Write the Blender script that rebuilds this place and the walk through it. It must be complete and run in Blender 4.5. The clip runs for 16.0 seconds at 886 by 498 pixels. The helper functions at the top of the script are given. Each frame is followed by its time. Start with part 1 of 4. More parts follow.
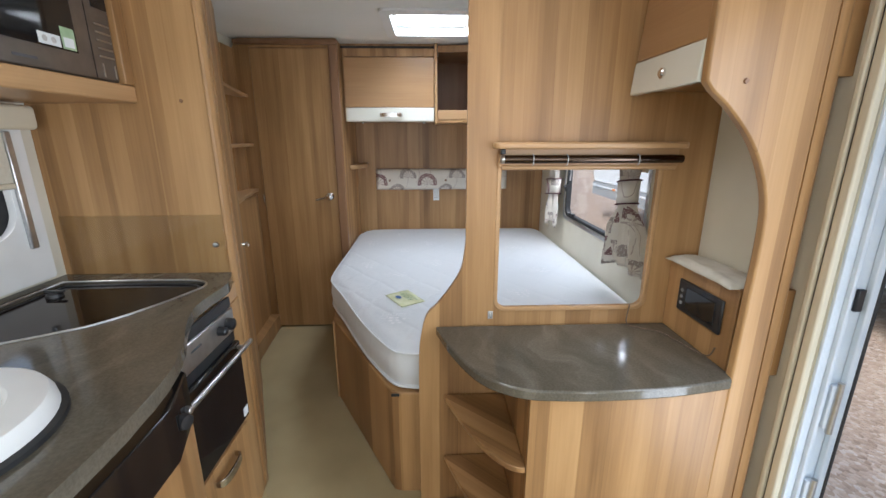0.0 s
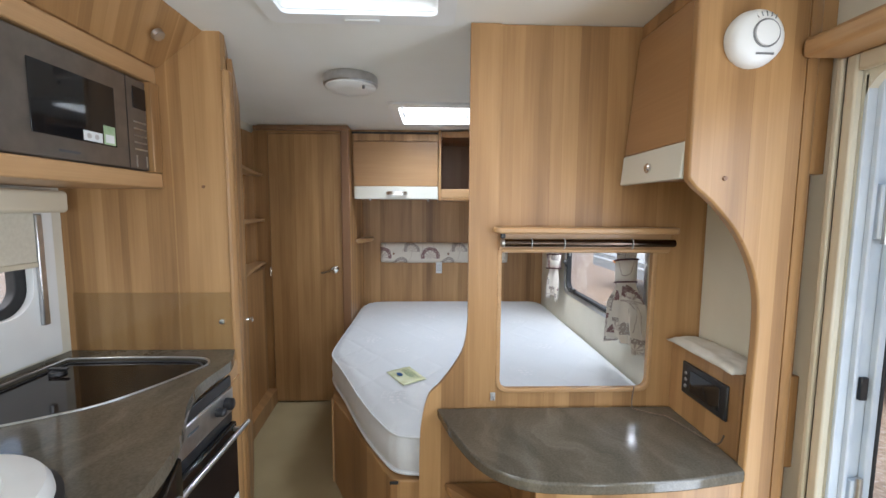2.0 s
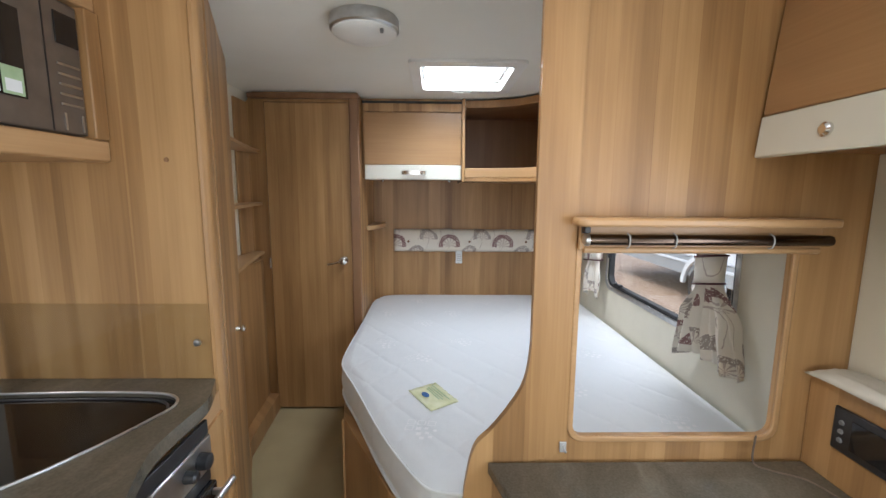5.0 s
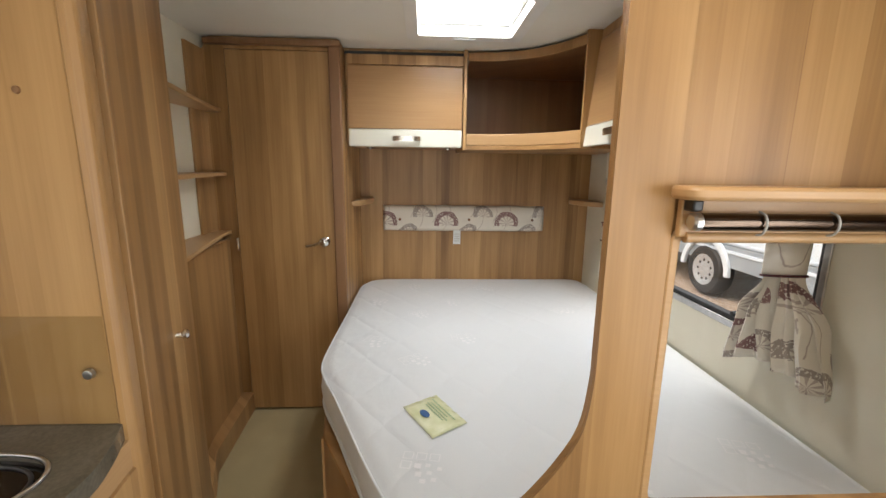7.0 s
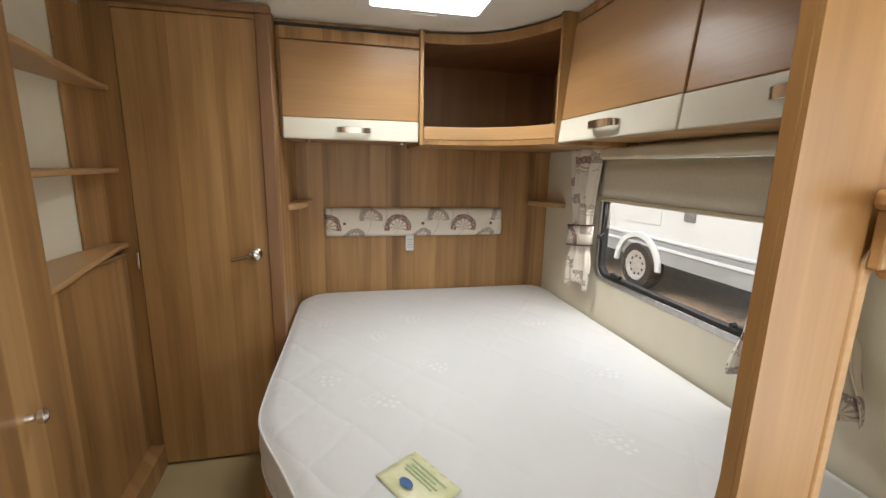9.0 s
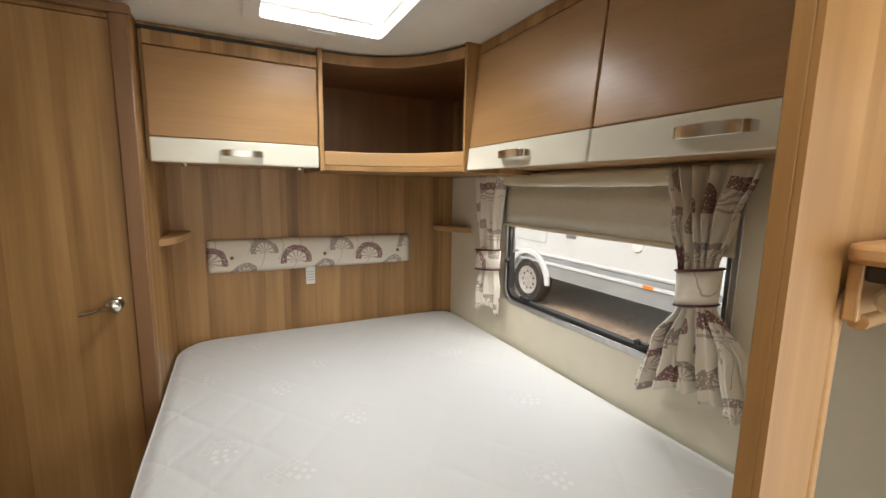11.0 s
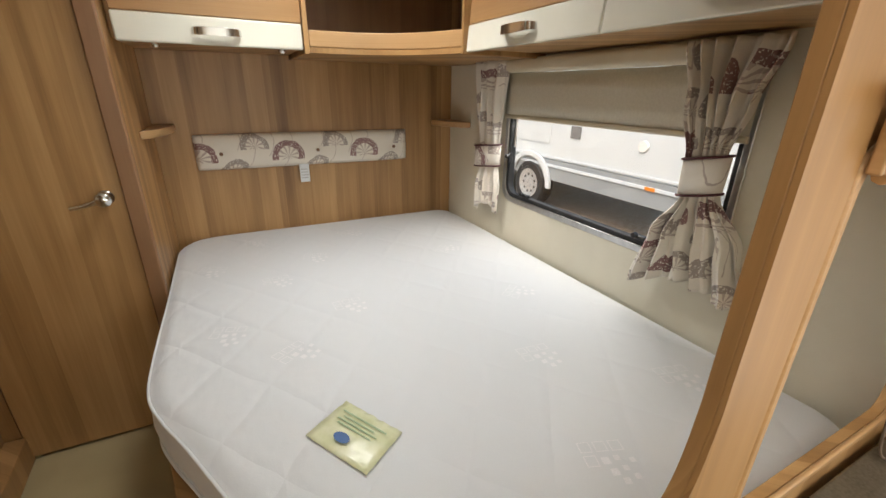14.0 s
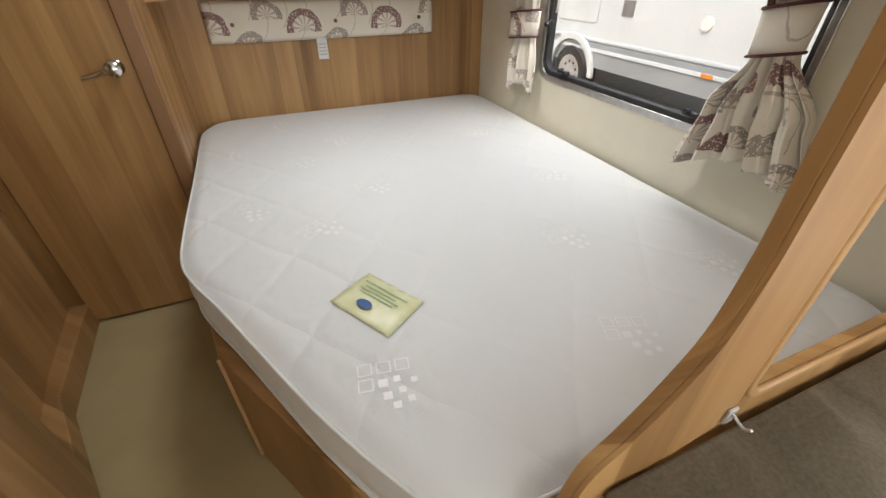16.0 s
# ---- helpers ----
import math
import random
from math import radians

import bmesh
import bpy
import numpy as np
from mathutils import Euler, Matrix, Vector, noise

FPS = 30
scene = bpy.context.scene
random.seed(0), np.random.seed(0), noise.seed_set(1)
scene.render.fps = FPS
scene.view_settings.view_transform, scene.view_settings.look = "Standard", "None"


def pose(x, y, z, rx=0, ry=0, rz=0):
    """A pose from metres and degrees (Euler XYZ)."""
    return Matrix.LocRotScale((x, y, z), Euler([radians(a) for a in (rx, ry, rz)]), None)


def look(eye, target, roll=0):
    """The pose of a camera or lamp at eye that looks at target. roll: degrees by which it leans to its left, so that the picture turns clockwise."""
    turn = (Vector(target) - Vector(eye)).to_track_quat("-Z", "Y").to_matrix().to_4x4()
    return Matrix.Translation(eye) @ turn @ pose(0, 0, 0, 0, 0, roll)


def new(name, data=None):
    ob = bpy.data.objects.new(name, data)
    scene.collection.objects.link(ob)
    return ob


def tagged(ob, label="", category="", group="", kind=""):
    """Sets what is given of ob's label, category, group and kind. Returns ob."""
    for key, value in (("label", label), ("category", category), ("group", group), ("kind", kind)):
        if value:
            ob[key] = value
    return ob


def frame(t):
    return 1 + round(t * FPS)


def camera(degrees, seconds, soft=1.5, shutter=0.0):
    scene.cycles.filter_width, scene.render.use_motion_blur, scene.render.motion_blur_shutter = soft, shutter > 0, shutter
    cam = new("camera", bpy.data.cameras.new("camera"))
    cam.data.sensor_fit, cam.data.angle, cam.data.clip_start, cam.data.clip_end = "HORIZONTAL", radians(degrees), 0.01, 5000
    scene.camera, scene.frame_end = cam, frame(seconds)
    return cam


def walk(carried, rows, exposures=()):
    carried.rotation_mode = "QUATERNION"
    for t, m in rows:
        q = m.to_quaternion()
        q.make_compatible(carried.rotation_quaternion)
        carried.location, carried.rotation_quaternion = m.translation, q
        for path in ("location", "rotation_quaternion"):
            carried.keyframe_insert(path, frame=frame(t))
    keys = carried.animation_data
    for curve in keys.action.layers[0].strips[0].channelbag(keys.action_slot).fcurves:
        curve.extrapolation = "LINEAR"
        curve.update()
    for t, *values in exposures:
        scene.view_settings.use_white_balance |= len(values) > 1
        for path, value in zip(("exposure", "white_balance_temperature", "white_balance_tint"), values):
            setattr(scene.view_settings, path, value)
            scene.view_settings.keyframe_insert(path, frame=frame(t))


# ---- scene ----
cam = camera(94.5, 16.0)
PATH = [
    (0, (1.639, 2.496, 1.317), (1.711, 4.427, 0.799), -0.1),
    (0.5, (1.637, 2.483, 1.327), (1.71, 4.438, 0.912), 0.1),
    (1, (1.635, 2.476, 1.343), (1.708, 4.449, 1.021), 0.1),
    (1.5, (1.634, 2.471, 1.356), (1.702, 4.454, 1.108), 0.2),
    (2, (1.637, 2.465, 1.36), (1.699, 4.454, 1.169), 0.3),
    (2.5, (1.64, 2.464, 1.362), (1.696, 4.457, 1.194), 0.3),
    (3, (1.629, 2.494, 1.359), (1.68, 4.487, 1.197), 0.4),
    (3.5, (1.613, 2.569, 1.36), (1.658, 4.56, 1.177), 0.3),
    (4, (1.592, 2.659, 1.366), (1.634, 4.647, 1.157), 0.4),
    (4.5, (1.556, 2.753, 1.369), (1.599, 4.738, 1.127), 0.4),
    (4.7, (1.545, 2.786, 1.366), (1.583, 4.769, 1.11), 0.4),
    (7, (1.496, 3.173, 1.326), (1.587, 5.133, 0.939), 0.8),
    (7.5, (1.471, 3.24, 1.318), (1.613, 5.193, 0.909), 1.0),
    (8, (1.447, 3.314, 1.311), (1.654, 5.259, 0.894), 1.2),
    (10.5, (1.36, 3.574, 1.339), (2.153, 5.385, 1.039), 0.9),
    (11, (1.366, 3.575, 1.346), (2.26, 5.341, 1.064), 1.0),
    (11.5, (1.37, 3.572, 1.349), (2.336, 5.3, 1.062), 1.0),
    (12, (1.372, 3.576, 1.345), (2.37, 5.278, 1.024), 1.0),
    (12.5, (1.379, 3.578, 1.337), (2.368, 5.273, 0.947), 1.0),
    (13, (1.381, 3.584, 1.324), (2.341, 5.271, 0.843), 1.0),
    (13.5, (1.384, 3.587, 1.309), (2.294, 5.266, 0.715), 1.0),
    (14, (1.385, 3.587, 1.296), (2.233, 5.248, 0.574), 0.9),
    (14.5, (1.385, 3.587, 1.266), (2.171, 5.218, 0.417), 0.7),
    (15, (1.398, 3.589, 1.249), (2.12, 5.185, 0.283), 0.2),
    (15.5, (1.39, 3.594, 1.228), (2.076, 5.144, 0.166), 0.4),
    (16, (1.403, 3.596, 1.211), (2.037, 5.113, 0.073), -0.1),
]
walk(cam, [(t, look(eye, target, roll)) for t, eye, target, roll in PATH], [
    (0.0, 1.42, 5650, 10), (4.5, 1.46, 5700, 10), (7.0, 1.5, 6550, 10), (8.0, 1.48, 6700, 10), (11.0, 1.42, 6900, 10), (14.0, 1.44, 6750, 10), (16.0, 1.44, 6650, 10)])

# ---- world, sun and large lights ----
world = bpy.data.worlds.new("sky")
scene.world = world
world.use_nodes = True
wn = world.node_tree
sky = wn.nodes.new("ShaderNodeTexSky")
sky.sky_type, sky.sun_disc = "NISHITA", False
sky.sun_elevation, sky.sun_rotation = radians(55), radians(248)
sky.air_density, sky.dust_density = 1.6, 5.0
wn.links.new(sky.outputs[0], wn.nodes["Background"].inputs[0])
wn.nodes["Background"].inputs[1].default_value = 0.09
sun = new("sun", bpy.data.lights.new("sun", "SUN"))
sun.data.energy, sun.data.angle, sun.data.color = 0.45, radians(30), (1, 0.97, 0.92)
sun.matrix_world = look((-3, 1.5, 8), (2, 3.5, 0))


def window_light(name, at, toward, w, h, watts, colour=(0.95, 0.98, 1.0)):
    d = bpy.data.lights.new(name, "AREA")
    d.shape, d.size, d.size_y, d.energy, d.color = "RECTANGLE", w, h, watts, colour
    ob = new(name, d)
    ob.matrix_world = look(at, toward)
    return ob


X_WIN = 2.585
window_light("daylight_rear_rooflight", (1.672, 4.93, 2.10), (1.672, 4.93, 0), 0.42, 0.42, 6.2)
window_light("daylight_front_rooflight", (1.43, 3.375, 2.10), (1.43, 3.375, 0), 0.43, 0.6, 0.8)
window_light("daylight_front_window", (1.5, 0.36, 1.25), (1.2, 5, 0.3), 1.4, 0.62, 6.8)
window_light("daylight_entrance", (2.60, 2.93, 0.85), (0, 3.1, 0.7), 0.34, 1.50, 4.4)
window_light("daylight_bed_window", (X_WIN, 4.74, 1.165), (X_WIN, 4.74, 0), 0.03, 0.95, 1.15, (1, 0.99, 0.97))
window_light("daylight_lounge_right_window", (2.66, 1.55, 1.2), (0, 1.7, 1.0), 0.9, 0.55, 7.2)
window_light("daylight_lounge_left_window", (0.36, 1.55, 1.2), (3, 1.7, 1.0), 0.9, 0.55, 1.8)

# ---- materials ----


class Net:
    """A short way to write node trees."""

    def __init__(self, name, rough=0.5, metal=0.0, base=(0.5, 0.5, 0.5)):
        self.m = bpy.data.materials.new(name)
        self.m.use_nodes = True
        self.t = self.m.node_tree
        self.b = self.t.nodes["Principled BSDF"]
        self.b.inputs["Roughness"].default_value = rough
        self.b.inputs["Metallic"].default_value = metal
        self.b.inputs["Base Color"].default_value = (*base, 1)

    def node(self, kind, **props):
        n = self.t.nodes.new(kind)
        for k, v in props.items():
            setattr(n, k, v)
        return n

    def put(self, socket, value):
        if hasattr(value, "links"):
            self.t.links.new(value, socket)
        else:
            socket.default_value = value

    def math(self, op, a, b=0.0, c=0.0):
        n = self.node("ShaderNodeMath", operation=op)
        for i, v in enumerate((a, b, c)):
            self.put(n.inputs[i], v)
        return n.outputs[0]

    def axes(self):
        c = self.node("ShaderNodeTexCoord")
        s = self.node("ShaderNodeSeparateXYZ")
        self.put(s.inputs[0], c.outputs["Object"])
        return s.outputs

    def vec(self, x, y, z):
        n = self.node("ShaderNodeCombineXYZ")
        for i, v in enumerate((x, y, z)):
            self.put(n.inputs[i], v)
        return n.outputs[0]

    def noise(self, v=None, scale=5.0, detail=3.0, rough=0.5):
        n = self.node("ShaderNodeTexNoise")
        if v is None:
            v = self.node("ShaderNodeTexCoord").outputs["Object"]
        self.put(n.inputs["Vector"], v)
        n.inputs["Scale"].default_value, n.inputs["Detail"].default_value = scale, detail
        n.inputs["Roughness"].default_value = rough
        return n.outputs[0]

    def ramp(self, f, stops):
        n = self.node("ShaderNodeValToRGB")
        e = n.color_ramp.elements
        while len(e) < len(stops):
            e.new(0.5)
        for el, (p, c) in zip(e, stops):
            el.position, el.color = p, (*c, 1)
        self.put(n.inputs[0], f)
        return n.outputs[0]

    def mix(self, f, a, b, blend="MIX"):
        n = self.node("ShaderNodeMix", data_type="RGBA", blend_type=blend)
        self.put(n.inputs[0], f)
        for i, v in ((6, a), (7, b)):
            self.put(n.inputs[i], v if hasattr(v, "links") else (*v, 1))
        return n.outputs[2]

    def bump(self, height, strength=0.2, distance=0.002):
        n = self.node("ShaderNodeBump")
        n.inputs["Strength"].default_value, n.inputs["Distance"].default_value = strength, distance
        self.put(n.inputs["Height"], height)
        self.t.links.new(n.outputs[0], self.b.inputs["Normal"])

    def colour(self, c):
        self.put(self.b.inputs["Base Color"], c)


def wood_vertical(name, dark, mid, light, rough=0.38):
    """Foil-faced board with staves of uneven tone, grain upright."""
    k = Net(name, rough)
    x, y, z = k.axes()
    u = k.math("ADD", k.math("MULTIPLY", x, 0.97), k.math("MULTIPLY", y, 1.03))
    wob = k.math("MULTIPLY", k.noise(k.vec(k.math("MULTIPLY", u, 5.0), 0.0, k.math("MULTIPLY", z, 0.9)), 1.0, 2.0), 0.018)
    uu = k.math("ADD", u, wob)
    tones = None
    for w, off, amount in ((0.083, 0.0, 0.60), (0.037, 3.3, 0.40)):
        wn1 = k.node("ShaderNodeTexWhiteNoise", noise_dimensions="1D")
        k.put(wn1.inputs["W"], k.math("ADD", k.math("FLOOR", k.math("DIVIDE", uu, w)), off))
        part = k.math("MULTIPLY", wn1.outputs[0], amount)
        tones = part if tones is None else k.math("ADD", tones, part)
    grain = k.noise(k.vec(k.math("MULTIPLY", uu, 150.0), 0.0, k.math("MULTIPLY", z, 3.0)), 1.0, 4.0, 0.6)
    broad = k.noise(k.vec(k.math("MULTIPLY", uu, 20.0), 0.0, k.math("MULTIPLY", z, 1.7)), 1.0, 4.0)
    f = k.math("ADD", k.math("MULTIPLY", tones, 0.44), k.math("ADD", k.math("MULTIPLY", grain, 0.22), k.math("MULTIPLY", broad, 0.48)))
    k.colour(k.ramp(f, ((0.28, dark), (0.57, mid), (0.88, light))))
    k.put(k.b.inputs["Roughness"], k.math("MULTIPLY_ADD", grain, 0.15, rough - 0.06))
    k.bump(grain, 0.08, 0.001)
    return k.m


def wood_level(name, dark, light, rough=0.36):
    """Cupboard-door foil with fine level grain."""
    k = Net(name, rough)
    x, y, z = k.axes()
    u = k.math("ADD", x, y)
    grain = k.noise(k.vec(k.math("MULTIPLY", u, 3.0), 0.0, k.math("MULTIPLY", z, 170.0)), 1.0, 4.0, 0.6)
    broad = k.noise(k.vec(k.math("MULTIPLY", u, 1.2), 0.0, k.math("MULTIPLY", z, 16.0)), 1.0, 3.0)
    k.colour(k.ramp(k.math("ADD", k.math("MULTIPLY", grain, 0.5), k.math("MULTIPLY", broad, 0.5)), ((0.3, dark), (0.7, light))))
    k.bump(grain, 0.06, 0.001)
    return k.m


def mottled(name, a, b, scale, rough, bump=0.0, metal=0.0, detail=4.0, dist=0.002):
    k = Net(name, rough, metal)
    n = k.noise(None, scale, detail)
    k.colour(k.ramp(n, ((0.32, a), (0.68, b))))
    if bump:
        k.bump(n, bump, dist)
    return k.m


WOOD = wood_vertical("acacia_board", (0.17, 0.084, 0.030), (0.365, 0.202, 0.078), (0.54, 0.332, 0.146))
WOOD_EDGE = wood_level("acacia_edging", (0.40, 0.232, 0.10), (0.50, 0.31, 0.15))
DOOR_FOIL = wood_level("cupboard_door_foil", (0.35, 0.190, 0.080), (0.43, 0.25, 0.112), 0.3)
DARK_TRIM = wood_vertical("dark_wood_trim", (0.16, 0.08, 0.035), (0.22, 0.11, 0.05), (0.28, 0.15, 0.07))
CREAM = mottled("cream_wall_board", (0.71, 0.67, 0.545), (0.76, 0.72, 0.595), 6, 0.55, 0.03)
CEILING = mottled("white_ceiling_board", (0.80, 0.79, 0.73), (0.84, 0.83, 0.78), 3, 0.6, 0.03)
CREAM_GLOSS = mottled("cream_gloss_band", (0.70, 0.68, 0.58), (0.74, 0.72, 0.62), 4, 0.22)
WHITE_PLASTIC = mottled("white_plastic", (0.78, 0.78, 0.76), (0.83, 0.83, 0.81), 8, 0.35)
GREY_PLASTIC = mottled("grey_plastic", (0.15, 0.15, 0.15), (0.21, 0.21, 0.21), 20, 0.4)
BLACK = mottled("black_plastic", (0.012, 0.012, 0.013), (0.022, 0.022, 0.024), 30, 0.35, 0.05)
RUBBER = mottled("black_rubber", (0.014, 0.014, 0.015), (0.03, 0.03, 0.03), 30, 0.6, 0.1)
BLACK_GLASS = mottled("black_glass", (0.008, 0.008, 0.009), (0.014, 0.013, 0.013), 9, 0.06)
SINK_GLASS = mottled("dark_speckled_glass", (0.004, 0.0035, 0.003), (0.016, 0.010, 0.008), 260, 0.06)
SINK_GLASS.node_tree.nodes["Principled BSDF"].inputs["Specular IOR Level"].default_value = 0.22
STEEL = mottled("brushed_steel", (0.50, 0.50, 0.50), (0.60, 0.60, 0.60), 40, 0.3, 0.02, 1.0)
CHROME = mottled("chrome", (0.70, 0.69, 0.67), (0.78, 0.77, 0.75), 15, 0.2, 0.0, 1.0)
ALUMINIUM = mottled("painted_aluminium", (0.60, 0.66, 0.72), (0.68, 0.73, 0.78), 12, 0.35)
MICRO_GREY = mottled("microwave_bronze_grey", (0.16, 0.14, 0.12), (0.20, 0.175, 0.15), 25, 0.3, 0.0, 0.6)
BLIND = mottled("blind_cloth", (0.60, 0.56, 0.45), (0.66, 0.62, 0.51), 120, 0.8, 0.05)
BLIND_CASE = mottled("blind_case", (0.62, 0.56, 0.42), (0.68, 0.62, 0.48), 6, 0.35)
CLOTH = mottled("folded_white_cloth", (0.55, 0.52, 0.44), (0.66, 0.63, 0.55), 18, 0.85, 0.3)
CABLE = mottled("brown_cable", (0.10, 0.07, 0.05), (0.14, 0.10, 0.07), 30, 0.5)
MAROON = mottled("maroon_braid", (0.07, 0.02, 0.025), (0.11, 0.035, 0.04), 90, 0.8)
PAPER = mottled("white_paper", (0.70, 0.72, 0.72), (0.80, 0.82, 0.82), 12, 0.7)
BLUE = mottled("blue_print", (0.02, 0.09, 0.25), (0.03, 0.12, 0.32), 40, 0.4)
GREEN = mottled("green_print", (0.30, 0.42, 0.24), (0.40, 0.52, 0.32), 40, 0.5)
GREY_PRINT = mottled("pale_grey_print", (0.42, 0.40, 0.38), (0.5, 0.48, 0.46), 40, 0.5)
DARK_PRINT = mottled("dark_print", (0.05, 0.06, 0.07), (0.08, 0.09, 0.1), 40, 0.5)
SACHET = mottled("pale_green_sachet", (0.66, 0.68, 0.40), (0.78, 0.79, 0.56), 30, 0.25, 0.3)
VAN_WHITE = mottled("vehicle_white", (0.58, 0.63, 0.66), (0.65, 0.70, 0.73), 1.5, 0.3)
VAN_GREY = mottled("vehicle_grey_skirt", (0.25, 0.28, 0.30), (0.32, 0.35, 0.37), 2, 0.4)
ORANGE = mottled("orange_marker", (0.75, 0.22, 0.02), (0.85, 0.3, 0.04), 20, 0.3)
BRONZE = mottled("dark_nickel", (0.07, 0.048, 0.035), (0.11, 0.08, 0.06), 15, 0.2, 0.0, 1.0)
RIM = mottled("wheel_rim_silver", (0.45, 0.46, 0.47), (0.55, 0.56, 0.57), 20, 0.35, 0.0, 0.5)


def carpet_material():
    k = Net("beige_carpet", 0.95)
    fine = k.noise(None, 420, 2)
    broad = k.noise(None, 5, 3)
    c = k.ramp(broad, ((0.3, (0.32, 0.245, 0.105)), (0.7, (0.41, 0.32, 0.15))))
    k.colour(k.mix(0.35, c, k.ramp(fine, ((0.35, (0.30, 0.23, 0.12)), (0.7, (0.68, 0.58, 0.38))))))
    k.bump(fine, 0.6, 0.004)
    return k.m


def worktop_material():
    k = Net("slate_grey_laminate", 0.2)
    x, y, z = k.axes()
    w = k.noise(None, 4, 4)
    streak = k.noise(k.vec(k.math("MULTIPLY", k.math("ADD", x, k.math("MULTIPLY", w, 0.35)), 16.0), k.math("MULTIPLY", y, 3.5), z), 1.0, 5.0, 0.6)
    fine = k.noise(None, 180, 2)
    c = k.ramp(streak, ((0.3, (0.082, 0.071, 0.052)), (0.55, (0.118, 0.104, 0.078)), (0.75, (0.175, 0.156, 0.120))))
    k.colour(k.mix(0.25, c, k.ramp(fine, ((0.3, (0.062, 0.054, 0.042)), (0.7, (0.185, 0.166, 0.13))))))
    k.put(k.b.inputs["Roughness"], k.math("MULTIPLY_ADD", streak, 0.10, 0.05))
    return k.m


def mattress_material():
    """White damask with a stitched diamond quilt, puckered unevenly."""
    k = Net("white_quilted_damask", 0.62)
    x, y, z = k.axes()
    warp = k.math("MULTIPLY", k.noise(None, 7, 2), 0.03)
    cell = 0.17
    hs = None
    for sx, sy in ((0.80, 0.60), (-0.80, 0.60)):
        d = k.math("ADD", k.math("ADD", k.math("MULTIPLY", x, sx), k.math("MULTIPLY", y, sy)), warp)
        f = k.math("ABSOLUTE", k.math("SUBTRACT", k.math("FRACT", k.math("DIVIDE", d, cell)), 0.5))
        h = k.math("SMOOTH_MIN", k.math("MULTIPLY", f, 8.0), 1.0, 0.5)
        hs = h if hs is None else k.math("MINIMUM", hs, h)
    soft = k.noise(None, 6, 3)
    wrinkle = k.noise(k.vec(k.math("MULTIPLY", x, 26.0), k.math("MULTIPLY", y, 9.0), 0.0), 1.0, 3.0)
    weave = k.noise(None, 500, 2)
    k.bump(k.math("ADD", k.math("MULTIPLY", hs, 0.45), k.math("ADD", k.math("MULTIPLY", soft, 1.3), k.math("ADD", k.math("MULTIPLY", wrinkle, 0.35), k.math("MULTIPLY", weave, 0.10)))), 0.5, 0.008)
    k.colour(k.mix(k.math("MULTIPLY", weave, 0.5), (0.68, 0.70, 0.71), (0.745, 0.765, 0.775)))
    k.b.inputs["Sheen Weight"].default_value = 0.15
    return k.m


def flower_fabric():
    """Cream cotton printed with arched mauve and grey flower heads on thin stems."""
    k = Net("flower_print_cotton", 0.85)
    x, y, z = k.axes()
    wide, tall = 0.392, 0.34
    shake = k.noise(None, 26, 2)
    a = k.math("ADD", k.math("ADD", x, y), k.math("MULTIPLY", k.math("SUBTRACT", shake, 0.5), 0.012))
    b = k.math("ADD", z, k.math("MULTIPLY", k.math("SUBTRACT", k.noise(None, 31, 2), 0.5), 0.012))
    c = k.mix(k.noise(None, 300, 2), (0.76, 0.715, 0.63), (0.82, 0.78, 0.70))
    mauve, grey, faint = (0.17, 0.050, 0.058), (0.30, 0.250, 0.225), (0.43, 0.35, 0.31)
    petals = k.math("GREATER_THAN", k.noise(None, 170, 1), 0.38)
    # place of each head in the repeat, its radius and colour
    for ca, cb, rad, tone in ((0.001, 0.296, 0.078, mauve), (0.240, 0.010, 0.064, grey), (0.157, 0.232, 0.060, grey),
                              (0.200, 0.125, 0.074, mauve), (0.055, 0.150, 0.050, grey), (0.340, 0.090, 0.054, grey)):
        da = k.math("SUBTRACT", k.math("MULTIPLY", k.math("FRACT", k.math("ADD", k.math("DIVIDE", k.math("SUBTRACT", a, ca), wide), 0.5)), wide), wide / 2)
        db = k.math("SUBTRACT", k.math("MULTIPLY", k.math("FRACT", k.math("ADD", k.math("DIVIDE", k.math("SUBTRACT", b, cb), tall), 0.5)), tall), tall / 2)
        d = k.math("SQRT", k.math("ADD", k.math("MULTIPLY", da, da), k.math("MULTIPLY", db, db)))
        arch = k.math("MULTIPLY", k.math("MULTIPLY", k.math("GREATER_THAN", d, rad * 0.62), k.math("LESS_THAN", d, rad)), k.math("GREATER_THAN", db, -rad * 0.22))
        rays = k.math("GREATER_THAN", k.math("SINE", k.math("MULTIPLY", k.math("ARCTAN2", da, db), 11.0)), 0.30)
        fan = k.math("MULTIPLY", k.math("MULTIPLY", rays, k.math("LESS_THAN", d, rad * 0.62)), k.math("GREATER_THAN", db, -rad * 0.2))
        stem = k.math("MULTIPLY", k.math("LESS_THAN", k.math("ABSOLUTE", k.math("ADD", da, k.math("MULTIPLY", k.math("MULTIPLY", db, db), 2.2))), 0.0016), k.math("MULTIPLY", k.math("LESS_THAN", db, 0.0), k.math("GREATER_THAN", db, -0.13)))
        c = k.mix(k.math("MULTIPLY", k.math("MAXIMUM", fan, stem), 0.75), c, faint)
        c = k.mix(k.math("MULTIPLY", k.math("MULTIPLY", arch, petals), 0.85), c, tone)
    k.colour(c)
    k.bump(k.noise(None, 600, 2), 0.15, 0.001)
    return k.m


